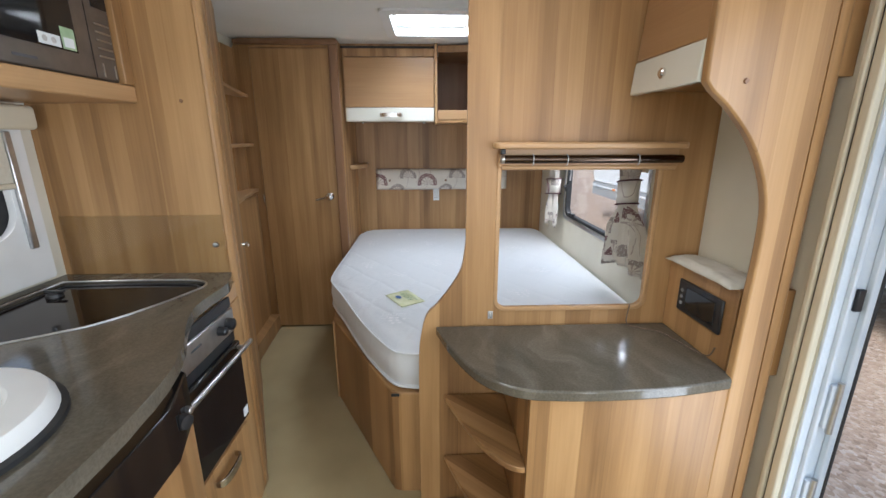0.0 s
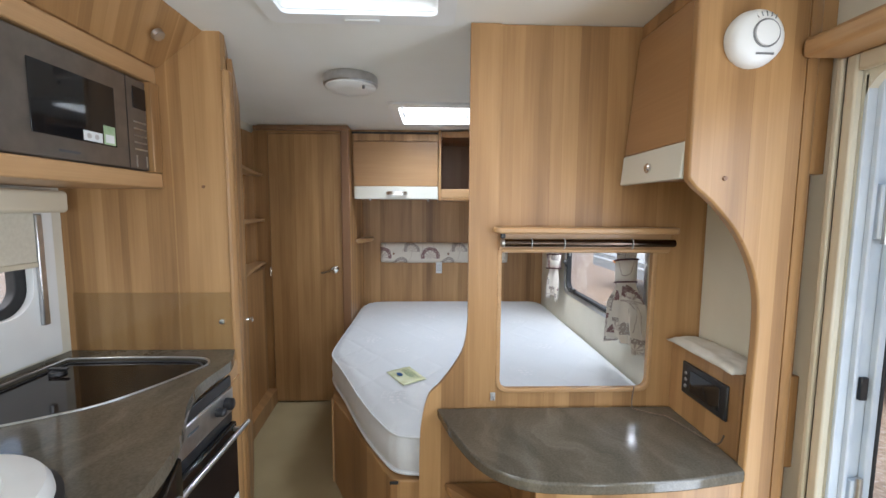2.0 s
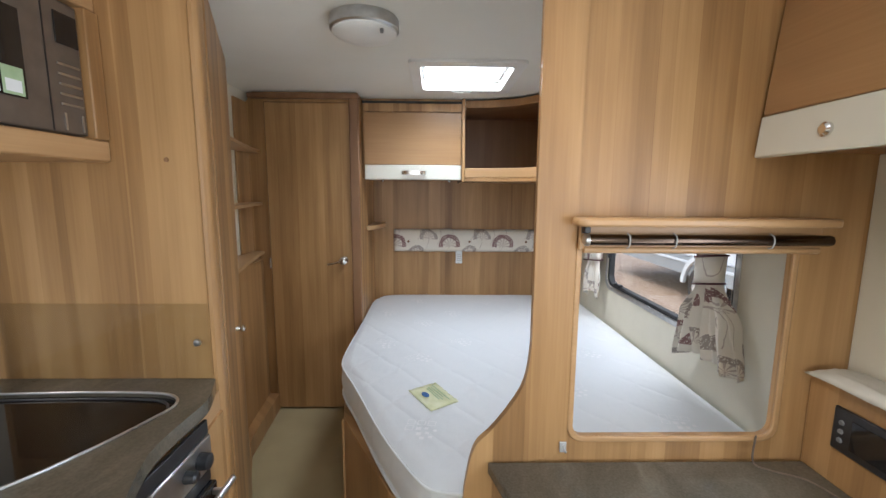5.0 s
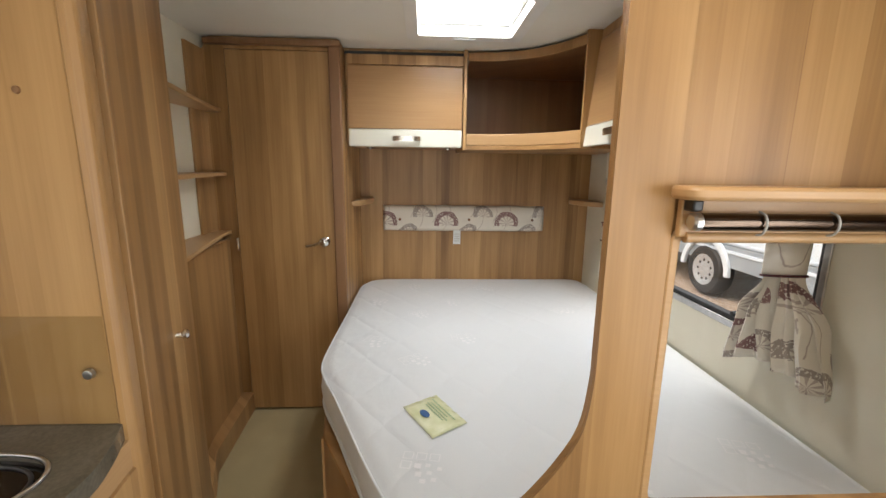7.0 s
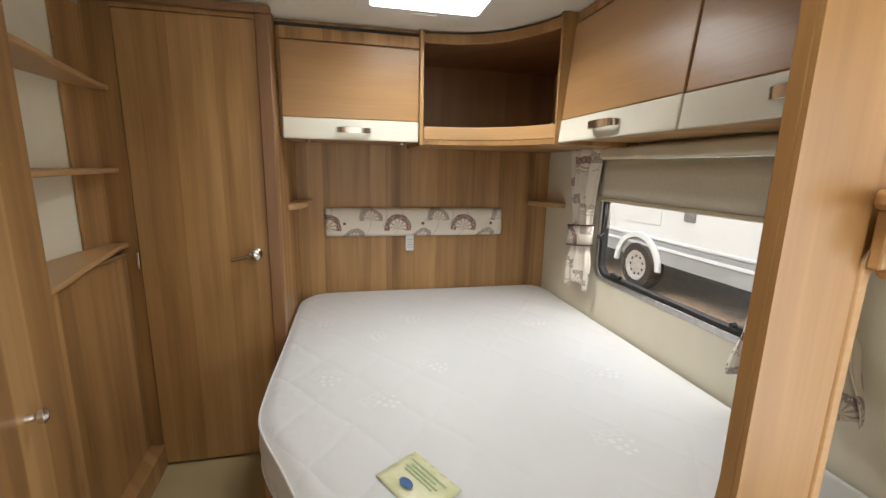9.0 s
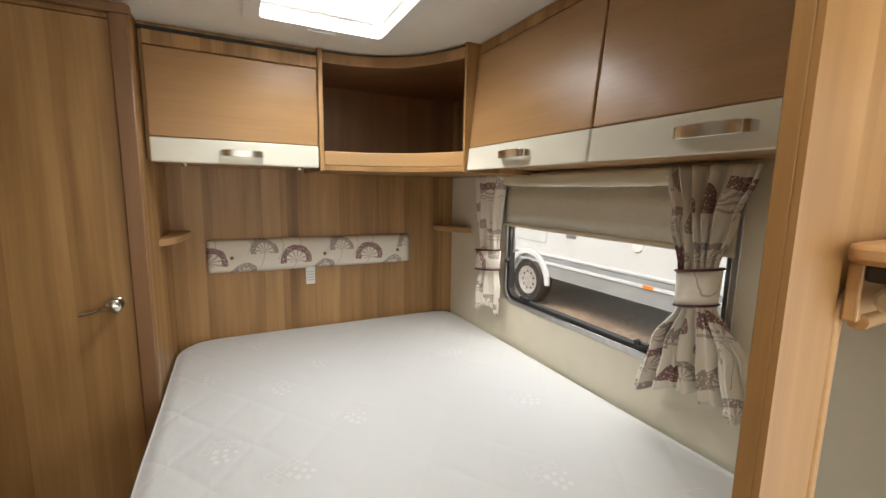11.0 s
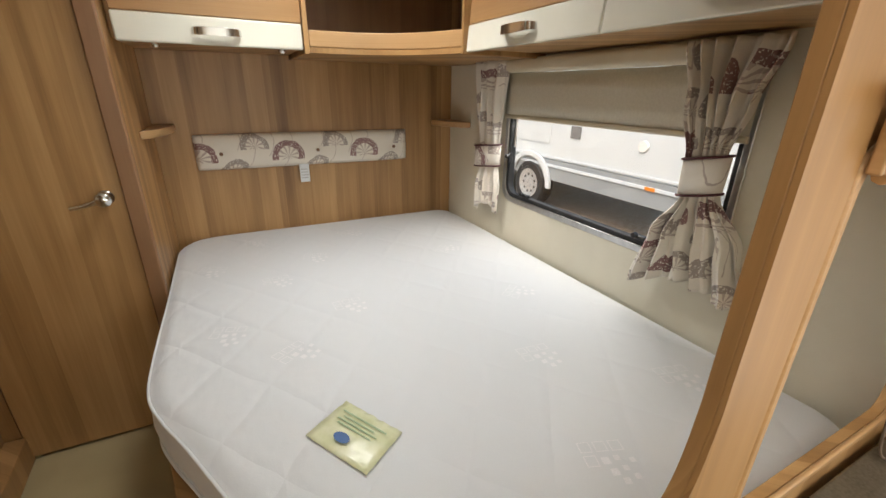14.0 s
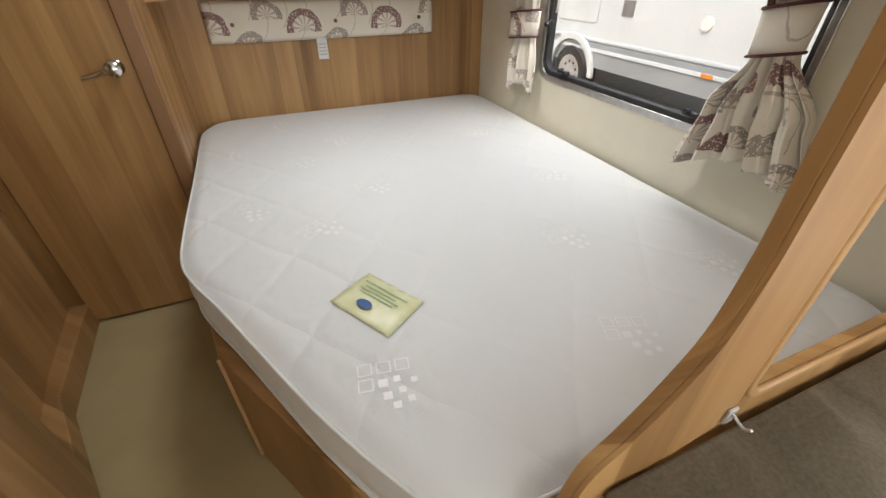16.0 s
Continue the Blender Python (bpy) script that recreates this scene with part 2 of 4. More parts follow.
def glass_material(name, tint=(1, 1, 1), rough=0.0, mixin=0.9):
    k = Net(name, rough)
    out = k.t.nodes["Material Output"]
    tr = k.node("ShaderNodeBsdfTransparent")
    tr.inputs[0].default_value = (*tint, 1)
    gl = k.node("ShaderNodeBsdfGlossy")
    gl.inputs["Roughness"].default_value = 0.03 + rough
    fr = k.node("ShaderNodeLayerWeight")
    fr.inputs[0].default_value = 0.5
    mx = k.node("ShaderNodeMixShader")
    k.put(mx.inputs[0], k.math("MULTIPLY_ADD", k.math("POWER", fr.outputs[1], 5.0), 0.6 * mixin, 0.04 * mixin))
    k.t.links.new(tr.outputs[0], mx.inputs[1])
    k.t.links.new(gl.outputs[0], mx.inputs[2])
    k.t.links.new(mx.outputs[0], out.inputs[0])
    return k.m


def gravel_material():
    k = Net("pinkish_gravel", 0.9)
    v = k.node("ShaderNodeTexVoronoi")
    k.put(v.inputs["Vector"], k.node("ShaderNodeTexCoord").outputs["Object"])
    v.inputs["Scale"].default_value = 38
    cs = k.node("ShaderNodeSeparateColor")
    k.put(cs.inputs[0], v.outputs["Color"])
    c = k.ramp(cs.outputs[0], ((0.0, (0.22, 0.15, 0.11)), (0.4, (0.40, 0.30, 0.23)), (0.75, (0.52, 0.42, 0.34)), (1.0, (0.62, 0.56, 0.50))))
    k.colour(k.mix(k.noise(None, 1.2, 3), c, (0.40, 0.30, 0.21)))
    k.bump(v.outputs["Distance"], 0.8, 0.02)
    return k.m


CARPET, WORKTOP, MATTRESS = carpet_material(), worktop_material(), mattress_material()
FLOWERS, GRAVEL = flower_fabric(), gravel_material()
GLASS = glass_material("clear_acrylic")
SPLASH = glass_material("smoky_splash_glass", (0.90, 0.90, 0.875), 0.0, 0.4)
CLEAR_HOOK = mottled("frosted_clear_plastic", (0.36, 0.36, 0.35), (0.48, 0.48, 0.47), 60, 0.12)

# ---- mesh helpers ----


def finish(name, bm, mat, parent=None, smooth=True, bevel=0.0, segs=2):
    bmesh.ops.recalc_face_normals(bm, faces=bm.faces)
    me = bpy.data.meshes.new(name)
    bm.to_mesh(me)
    bm.free()
    me.materials.append(mat)
    if smooth:
        for p in me.polygons:
            p.use_smooth = True
        me.set_sharp_from_angle(angle=radians(38))
    ob = new(name, me)
    if parent is not None:
        ob.parent = parent
    if bevel:
        b = ob.modifiers.new("edge", "BEVEL")
        b.width, b.segments, b.limit_method, b.angle_limit = bevel, segs, "ANGLE", radians(40)
        b.harden_normals = False
    return ob


def box(name, x0, x1, y0, y1, z0, z1, mat, parent=None, bevel=0.003):
    bm = bmesh.new()
    bmesh.ops.create_cube(bm, size=1, matrix=Matrix.LocRotScale(((x0 + x1) / 2, (y0 + y1) / 2, (z0 + z1) / 2), None, (x1 - x0, y1 - y0, z1 - z0)))
    return finish(name, bm, mat, parent, True, bevel)


def plate(name, outer, axis, a0, a1, mat, parent=None, holes=(), bevel=0.0):
    """A flat board cut to an outline, with holes. axis: its normal; the outline's two numbers are the other axes in order."""
    def at(p, a):
        return {"x": (a, p[0], p[1]), "y": (p[0], a, p[1]), "z": (p[0], p[1], a)}[axis]
    bm = bmesh.new()
    edges = []
    for loop in (outer, *holes):
        vs = [bm.verts.new(at(p, a0)) for p in loop]
        edges += [bm.edges.new((vs[i], vs[(i + 1) % len(vs)])) for i in range(len(vs))]
    if holes:
        bmesh.ops.triangle_fill(bm, edges=edges, use_beauty=True)
    else:
        bm.faces.new(bm.verts[:])
    got = bmesh.ops.extrude_face_region(bm, geom=bm.faces[:])
    move = Vector(at((0, 0), a1)) - Vector(at((0, 0), a0))
    bmesh.ops.translate(bm, vec=move, verts=[g for g in got["geom"] if isinstance(g, bmesh.types.BMVert)])
    return finish(name, bm, mat, parent, True, bevel)


def rect(x0, x1, y0, y1, r=0.0, n=6):
    if r <= 0:
        return [(x0, y0), (x1, y0), (x1, y1), (x0, y1)]
    pts = []
    for cx, cy, a in ((x1 - r, y0 + r, -90), (x1 - r, y1 - r, 0), (x0 + r, y1 - r, 90), (x0 + r, y0 + r, 180)):
        for i in range(n + 1):
            t = radians(a + 90 * i / n)
            pts.append((cx + r * math.cos(t), cy + r * math.sin(t)))
    return pts


def smooth_line(pts, n=8):
    """Catmull-Rom through the points."""
    out = []
    q = [pts[0], *pts, pts[-1]]
    for i in range(1, len(q) - 2):
        p0, p1, p2, p3 = (Vector(v) for v in q[i - 1:i + 3])
        for j in range(n):
            t = j / n
            out.append(tuple(0.5 * (2 * p1 + (p2 - p0) * t + (2 * p0 - 5 * p1 + 4 * p2 - p3) * t * t + (3 * p1 - p0 - 3 * p2 + p3) * t ** 3)))
    out.append(tuple(pts[-1]))
    return out


def tube(name, pts, r, mat, parent=None, sides=10, closed=False):
    cu = bpy.data.curves.new(name, "CURVE")
    cu.dimensions, cu.bevel_depth, cu.bevel_resolution, cu.use_fill_caps = "3D", r, 2, True
    sp = cu.splines.new("POLY")
    sp.points.add(len(pts) - 1)
    for p, v in zip(sp.points, pts):
        p.co = (*v, 1)
    sp.use_cyclic_u = closed
    tmp = bpy.data.objects.new(name, cu)
    me = bpy.data.meshes.new_from_object(tmp)
    bpy.data.objects.remove(tmp)
    bpy.data.curves.remove(cu)
    me.materials.clear()
    me.materials.append(mat)
    for p in me.polygons:
        p.use_smooth = True
    ob = new(name, me)
    if parent is not None:
        ob.parent = parent
    return ob


def lathe(name, profile, m, mat, parent=None, n=32):
    """A turned piece: profile of (radius, height) about the z axis of the pose m."""
    bm = bmesh.new()
    rings = []
    for r, h in profile:
        if r < 1e-6:
            rings.append([bm.verts.new(m @ Vector((0, 0, h)))])
        else:
            rings.append([bm.verts.new(m @ Vector((r * math.cos(2 * math.pi * i / n), r * math.sin(2 * math.pi * i / n), h))) for i in range(n)])
    for a, b in zip(rings, rings[1:]):
        for i in range(n):
            j = (i + 1) % n
            f = [a[i % len(a)], a[j % len(a)], b[j % len(b)], b[i % len(b)]]
            f = list(dict.fromkeys(f))
            if len(f) > 2:
                bm.faces.new(f)
    return finish(name, bm, mat, parent)


def thing(name, at, label, category, group=""):
    ob = new(name)
    ob.empty_display_size = 0.05
    tagged(ob, label, category, group)
    ob["at"] = at
    return ob


def structure(ob, label, category):
    return tagged(ob, label, category, kind="structure")


# ---- the caravan's shell ----
X0, X1, YB, ZC = 0.44, 2.575, 5.845, 1.915
structure(box("floor", X0, X1, 0.45, YB, -0.06, 0.0, CARPET, None, 0), "worn beige carpet floor of a caravan", "floor")
structure(plate("wall_right", rect(0.42, 5.90, -0.06, 2.0), "x", X1, X1 + 0.035, CREAM, None,
                [rect(4.20, 5.25, 0.810, 1.42, 0.06), rect(2.74, 3.351, 0.01, 1.66, 0.07), rect(1.05, 2.05, 0.9, 1.5, 0.05)]),
          "cream caravan side wall with window and entrance", "wall")
structure(plate("wall_left", rect(0.42, 5.90, -0.06, 2.0), "x", X0 - 0.035, X0, CREAM, None,
                [rect(2.92, 3.715, 1.03, 1.40, 0.07), rect(1.05, 2.05, 0.9, 1.5, 0.05)]), "cream caravan side wall", "wall")
structure(plate("wall_front", rect(X0, X1, -0.06, 2.0), "y", 0.41, 0.45, CREAM, None, [rect(0.8, 2.2, 0.92, 1.55, 0.06)]), "cream caravan front wall with wide window", "wall")
structure(box("wall_back", X0, X1, YB, YB + 0.04, -0.06, 2.0, WOOD, None, 0), "wood-grain board on the rear bedroom wall", "wall")
structure(plate("ceiling", rect(X0, X1, 0.45, YB), "z", ZC, ZC + 0.03, CEILING, None,
                [rect(1.464, 1.880, 4.72, 5.14, 0.02), rect(1.224, 1.656, 3.07, 3.675, 0.02)]), "white board ceiling with rooflights", "ceiling")


def rooflight(x0, x1, y0, y1, label):
    r = thing("rooflight", (x0, y0, ZC), label, "rooflight", "rooflights in the ceiling")
    plate("frame", rect(x0 - 0.05, x1 + 0.05, y0 - 0.07, y1 + 0.06, 0.03), "z", ZC - 0.014, ZC - 0.001, WHITE_PLASTIC, r, [rect(x0, x1, y0, y1, 0.02)], 0.004)
    plate("shaft", rect(x0 - 0.012, x1 + 0.012, y0 - 0.012, y1 + 0.012, 0.02), "z", ZC + 0.031, ZC + 0.14, WHITE_PLASTIC, r, [rect(x0, x1, y0, y1, 0.015)])
    plate("lip", rect(x0 + 0.001, x1 - 0.001, y0 + 0.001, y1 - 0.001, 0.02), "z", ZC + 0.035, ZC + 0.045, WHITE_PLASTIC, r, [rect(x0 + 0.018, x1 - 0.018, y0 + 0.018, y1 - 0.018, 0.015)])
    pane = plate("pane", rect(x0 - 0.005, x1 + 0.005, y0 - 0.005, y1 + 0.005, 0.02), "z", ZC + 0.141, ZC + 0.146, GLASS, r)
    pane.visible_shadow = False
    for i in range(2):
        box("catch", (x0 + x1) / 2 - 0.06, (x0 + x1) / 2 + 0.06, (y0, y1)[i] + (0.006, -0.02)[i], (y0, y1)[i] + (0.02, -0.006)[i], ZC + 0.046, ZC + 0.062, WHITE_PLASTIC, r)
    box("blind_pull", (x0 + x1) / 2 - 0.05, (x0 + x1) / 2 + 0.05, y1 + 0.02, y1 + 0.035, ZC - 0.020, ZC - 0.0145, WHITE_PLASTIC, r)
    return r


rooflight(1.464, 1.880, 4.72, 5.14, "white plastic rooflight above the bed")
rooflight(1.224, 1.656, 3.07, 3.675, "white plastic rooflight over the kitchen aisle")

# bathroom bulkhead with its door
structure(plate("wall_bathroom", [(X0, 0), (0.552, 0), (0.552, 1.862), (1.056, 1.862), (1.056, 0), (1.085, 0), (1.085, ZC), (X0 + 0.05, ZC), (X0 + 0.02, 1.87), (X0, 1.84)], "y", 5.275, 5.315, WOOD), "wood-grain bathroom bulkhead", "wall")
structure(box("wall_bathroom_side", 1.05, 1.085, 5.316, YB, 0, ZC, WOOD, None, 0), "wood-grain bathroom side wall beside the bed", "wall")
structure(box("trim_door_post", 1.040, 1.094, 5.245, 5.274, 0, 1.875, DARK_TRIM, None, 0.006), "dark wood door post", "trim")
structure(box("trim_door_head", 0.47, 1.098, 5.245, 5.274, 1.8755, 1.905, DARK_TRIM, None, 0.006), "dark wood door head", "trim")
door = thing("bathroom_door", (0.8, 5.28, 0), "closed wood-grain bathroom door with chrome lever handle", "door")
box("leaf", 0.556, 1.052, 5.268, 5.30, 0.012, 1.858, WOOD, door, 0.003)
lathe("rose", [(0, 0), (0.024, 0), (0.024, 0.006), (0.018, 0.012), (0.012, 0.03), (0.012, 0.042), (0, 0.042)], pose(0.99, 5.2675, 0.950, 90), CHROME, door, 20)
tube("lever", smooth_line([(0.990, 5.222, 0.950), (0.965, 5.218, 0.945), (0.935, 5.222, 0.936), (0.902, 5.228, 0.930)], 4), 0.0085, CHROME, door)
lathe("thumb_turn", [(0, 0), (0.021, 0), (0.023, 0.012), (0.015, 0.02), (0, 0.022)], pose(0.992, 5.225, 0.952, 90), CHROME, door, 20)
box("hinge", 0.546, 0.556, 5.258, 5.268, 0.90, 0.965, CHROME, door, 0.002)

# narrow shelves on the left wall beside the bathroom door
for z in (1.575, 1.275, 0.985):
    out = smooth_line([(X0, 4.522), (X0 + 0.22, 4.524), (X0 + 0.15, 4.9), (X0 + 0.085, 5.2), (X0 + 0.08, 5.274)], 5)
    s = plate("wall_shelf", [*out, (X0, 5.274)], "z", z, z + 0.018, WOOD_EDGE, None, (), 0.004)
    tagged(s, "narrow curved wooden wall shelf by the bathroom door", "shelf", "shelves on the side wall")
structure(plate("panel_dado", [(X0, 4.522), (X0 + 0.17, 4.522), (X0 + 0.10, 4.9), (X0 + 0.065, 5.273), (X0, 5.273)], "z", 0.105, 0.96, WOOD), "wood-grain lower wall panel under the shelves", "wall panel")
structure(box("panel_side_strip", X0 + 0.001, X0 + 0.014, 5.13, 5.2745, 0.9605, 1.86, WOOD, None, 0.003), "wood-grain strip on the side wall by the bathroom door", "wall panel")
rail = tagged(tube("hanging_rail", [(X0 + 0.10, 4.95, 0.972), (X0 + 0.10, 5.20, 0.972)], 0.006, CHROME), "short chrome rail under the lowest wall shelf", "rail")
structure(plate("panel_plinth", [(X0, 4.523), (0.71, 4.523), (0.60, 4.79), (0.565, 5.273), (X0, 5.273)], "z", 0.0, 0.104, WOOD, None, (), 0.004), "wood-grain plinth box along the floor", "plinth")

# ---- wardrobe with its slanted door, and the kitchen end panel ----
ward = thing("wardrobe", (0.8, 4.2, 0), "tall wood-grain wardrobe with slanted door and small chrome knob", "wardrobe")
plate("body", [(X0, 3.86), (0.973, 3.86), (0.70, 4.52), (X0, 4.52)], "z", 0.0, ZC - 0.001, WOOD, ward)
dv = Vector((0.70 - 0.973, 4.52 - 3.86, 0)).normalized()
nv = Vector((dv.y, -dv.x, 0))
a, b = Vector((0.973, 3.86, 0)) + dv * 0.05, Vector((0.70, 4.52, 0)) - dv * 0.012
plate("door", [tuple((a + nv * 0.001)[:2]), tuple((a + nv * 0.018)[:2]), tuple((b + nv * 0.018)[:2]), tuple((b + nv * 0.001)[:2])], "z", 0.03, 1.86, WOOD, ward, (), 0.003)
kp = b - dv * 0.325 + nv * 0.018
kn = lathe("knob", [(0, 0), (0.008, 0), (0.007, 0.012), (0.013, 0.016), (0.014, 0.024), (0.008, 0.029), (0, 0.03)],
           Matrix.Translation((kp.x, kp.y, 0.885)) @ nv.to_track_quat("Z", "Y").to_matrix().to_4x4(), CHROME, ward, 20)
structure(plate("panel_kitchen_end", [(X0, 0), (0.972, 0), (0.972, ZC), (X0, ZC)], "y", 3.832, 3.859, WOOD), "wood-grain end panel of the kitchen", "panel")
structure(plate("trim_kitchen_post", [(0.9725, 3.828), (0.984, 3.831), (0.992, 3.842), (0.990, 3.866), (0.9725, 3.89)], "z", 0, 1.80, WOOD, None, (), 0.004), "rounded wooden corner post", "trim")
lathe_cap = lathe("screw_cap", [(0, 0), (0.006, 0), (0.005, 0.003), (0, 0.004)], pose(0.90, 3.8315, 1.43, 90), DARK_TRIM, None, 12)
tagged(lathe_cap, "small brown screw cap on the kitchen end panel", "screw cap")

# ---- bed ----


def offset_ring(pts, d):
    n = len(pts)
    res = []
    for i in range(n):
        p0, p1, p2 = Vector(pts[i - 1]), Vector(pts[i]), Vector(pts[(i + 1) % n])
        e = ((p1 - p0).normalized() + (p2 - p1).normalized())
        e = e.normalized() if e.length > 1e-6 else (p2 - p1).normalized()
        res.append((p1.x - e.y * d, p1.y + e.x * d))
    return res


def bed_outline():
    left = smooth_line([(1.60, 3.80), (1.52, 3.82), (1.455, 3.905), (1.36, 4.075), (1.215, 4.39), (1.150, 4.52), (1.112, 4.63), (1.103, 4.80), (1.104, 5.20), (1.102, 5.55), (1.105, 5.69), (1.145, 5.79), (1.24, 5.832), (1.4, 5.838)], 5)
    pts = [*left, (2.0, 5.838), (2.42, 5.838), *smooth_line([(2.45, 5.836), (2.50, 5.82), (2.535, 5.785), (2.55, 5.73)], 4), (2.552, 5.3), (2.552, 4.5), *smooth_line([(2.552, 3.88), (2.54, 3.84), (2.51, 3.81), (2.46, 3.80)], 4), (2.1, 3.80)]
    return pts[::-1]


bed = thing("fixed_bed", (1.8, 4.8, 0), "fixed corner bed with white quilted mattress on a wooden base", "bed")
ring = bed_outline()
bm = bmesh.new()
last = None
prof = [(0.03, 0.436), (0.008, 0.442), (0.0, 0.449), (0.005, 0.457), (-0.002, 0.48), (-0.006, 0.515), (-0.002, 0.552), (0.006, 0.574), (0.001, 0.580), (0.002, 0.587), (0.010, 0.590), (0.022, 0.599), (0.045, 0.605)]
for d, z in prof:
    cur = [bm.verts.new((*p, z)) for p in offset_ring(ring, d)]
    if last:
        for i in range(len(cur)):
            j = (i + 1) % len(cur)
            bm.faces.new((last[i], last[j], cur[j], cur[i]))
    else:
        bm.faces.new(cur[::-1])
    last = cur
bmesh.ops.triangle_fill(bm, edges=[bm.edges.get((last[i], last[(i + 1) % len(last)])) for i in range(len(last))], use_beauty=True)
finish("mattress", bm, MATTRESS, bed)
for d, z, nm in ((-0.001, 0.583, "piping"), (-0.001, 0.449, "piping")):
    tube(nm, [(*p, z) for p in offset_ring(ring, d)], 0.004, PAPER, bed, 8, True)
base_ring = [(1.53, 3.79), (1.50, 3.80), (1.158, 4.42), (1.125, 4.60), (1.105, 5.24), (1.105, 5.84), (2.56, 5.84), (2.56, 3.79)]
plate("base", base_ring, "z", 0.0, 0.434, WOOD, bed, (), 0.004)
tube("edge_trim", [(1.157, 4.418, 0.0), (1.157, 4.418, 0.43)], 0.006, WOOD_EDGE, bed)
box("foot_catch", 1.50, 1.53, 3.782, 3.7895, 0.425, 0.4345, BLACK, bed, 0.002)

# woven dots and squares on the mattress cover
bm = bmesh.new()
rng = random.Random(4)


def motif(cx, cy, turn, size):
    c, s = math.cos(turn), math.sin(turn)

    def poly(px, py, r, n, hole=0.0):
        ws = []
        for rr in ((r, hole) if hole else (r,)):
            ws.append([bm.verts.new((cx + c * (px + rr * math.cos(2 * math.pi * (i + 0.5) / n)) - s * (py + rr * math.sin(2 * math.pi * (i + 0.5) / n)),
                                     cy + s * (px + rr * math.cos(2 * math.pi * (i + 0.5) / n)) + c * (py + rr * math.sin(2 * math.pi * (i + 0.5) / n)), 0.6068)) for i in range(n)])
        if hole:
            for i in range(n):
                bm.faces.new((ws[0][i], ws[0][(i + 1) % n], ws[1][(i + 1) % n], ws[1][i]))
        else:
            bm.faces.new(ws[0])
    for k in range(3):
        poly(k * size * 0.34, size * 0.5, size * 0.19, 4, size * 0.155)
    poly(0, size * 0.16, size * 0.19, 4, size * 0.155)
    for px, py, r in ((0.30, 0.15, 0.11), (0.55, 0.20, 0.08), (0.36, -0.12, 0.10), (0.62, -0.05, 0.08), (0.85, 0.12, 0.075), (0.75, -0.25, 0.08), (0.5, -0.33, 0.09)):
        poly(px * size, py * size, r * size * 1.1, 4)


for cx, cy in ((1.47, 4.12), (1.27, 4.87), (1.45, 5.18), (1.62, 5.38), (1.22, 5.40), (1.65, 4.88), (2.22, 5.20), (2.25, 4.70), (1.46, 4.66), (1.40, 5.68), (1.85, 5.62), (2.05, 4.38), (2.32, 4.15), (1.95, 4.05)):
    motif(cx - 0.02, cy - 0.07, rng.uniform(-0.5, 0.9), 0.10)
MOTIF = Net("satin_white_weave", 0.35, 0.0, (0.80, 0.80, 0.81))
MOTIF.colour(MOTIF.ramp(MOTIF.noise(None, 300, 2), ((0.3, (0.74, 0.74, 0.75)), (0.7, (0.84, 0.84, 0.85)))))
tagged(finish("woven_motif", bm, MOTIF.m, bed, False), "satin white squares and dots woven in the cover", kind="stuff")

# sachet lying on the mattress
sach = thing("plastic_sachet", (1.58, 4.39, 0.62), "pale green plastic sachet with blue oval lying on the mattress", "sachet")
bm = bmesh.new()
cr = [Vector((1.433, 4.310)), Vector((1.521, 4.160)), Vector((1.621, 4.228)), Vector((1.537, 4.374))]
N = 10
grid = []
for i in range(N + 1):
    for j in range(N + 1):
        u, v = i / N, j / N
        p = (cr[0] * (1 - u) + cr[1] * u) * (1 - v) + (cr[3] * (1 - u) + cr[2] * u) * v
        crimp = 0.0015 * math.sin(i * 2.9) if j in (0, N) else 0.0
        h = 0.004 * (4 * u * (1 - u)) * (4 * v * (1 - v)) + 0.0026 * noise.noise((p.x * 60, p.y * 35, 2)) + crimp
        grid.append(bm.verts.new((p.x, p.y, 0.6085 + h)))
for i in range(N):
    for j in range(N):
        k = i * (N + 1) + j
        bm.faces.new((grid[k], grid[k + 1], grid[k + N + 2], grid[k + N + 1]))
so = finish("bag", bm, SACHET, sach)
so.modifiers.new("thick", "SOLIDIFY").thickness = 0.001


def on_sachet(u, v):
    p = (cr[0] * (1 - u) + cr[1] * u) * (1 - v) + (cr[3] * (1 - u) + cr[2] * u) * v
    return p


def sachet_poly(name, uv, mat, z):
    b2 = bmesh.new()
    b2.faces.new([b2.verts.new((*on_sachet(u, v), z)) for u, v in uv])
    ob = finish(name, b2, mat, sach, False)
    ob.modifiers.new("thick", "SOLIDIFY").thickness = 0.0006
    return ob


sachet_poly("oval_print", [(0.43 + 0.12 * math.cos(t * math.pi / 12), 0.28 + 0.10 * math.sin(t * math.pi / 12)) for t in range(24)], BLUE, 0.6165)
for i, (v, u0, u1) in enumerate(((0.50, 0.2, 0.75), (0.58, 0.15, 0.8), (0.66, 0.2, 0.72), (0.76, 0.12, 0.86))):
    sachet_poly("print_bar", [(u0, v), (u1, v), (u1, v + 0.028), (u0, v + 0.028)], GREEN, 0.6155)

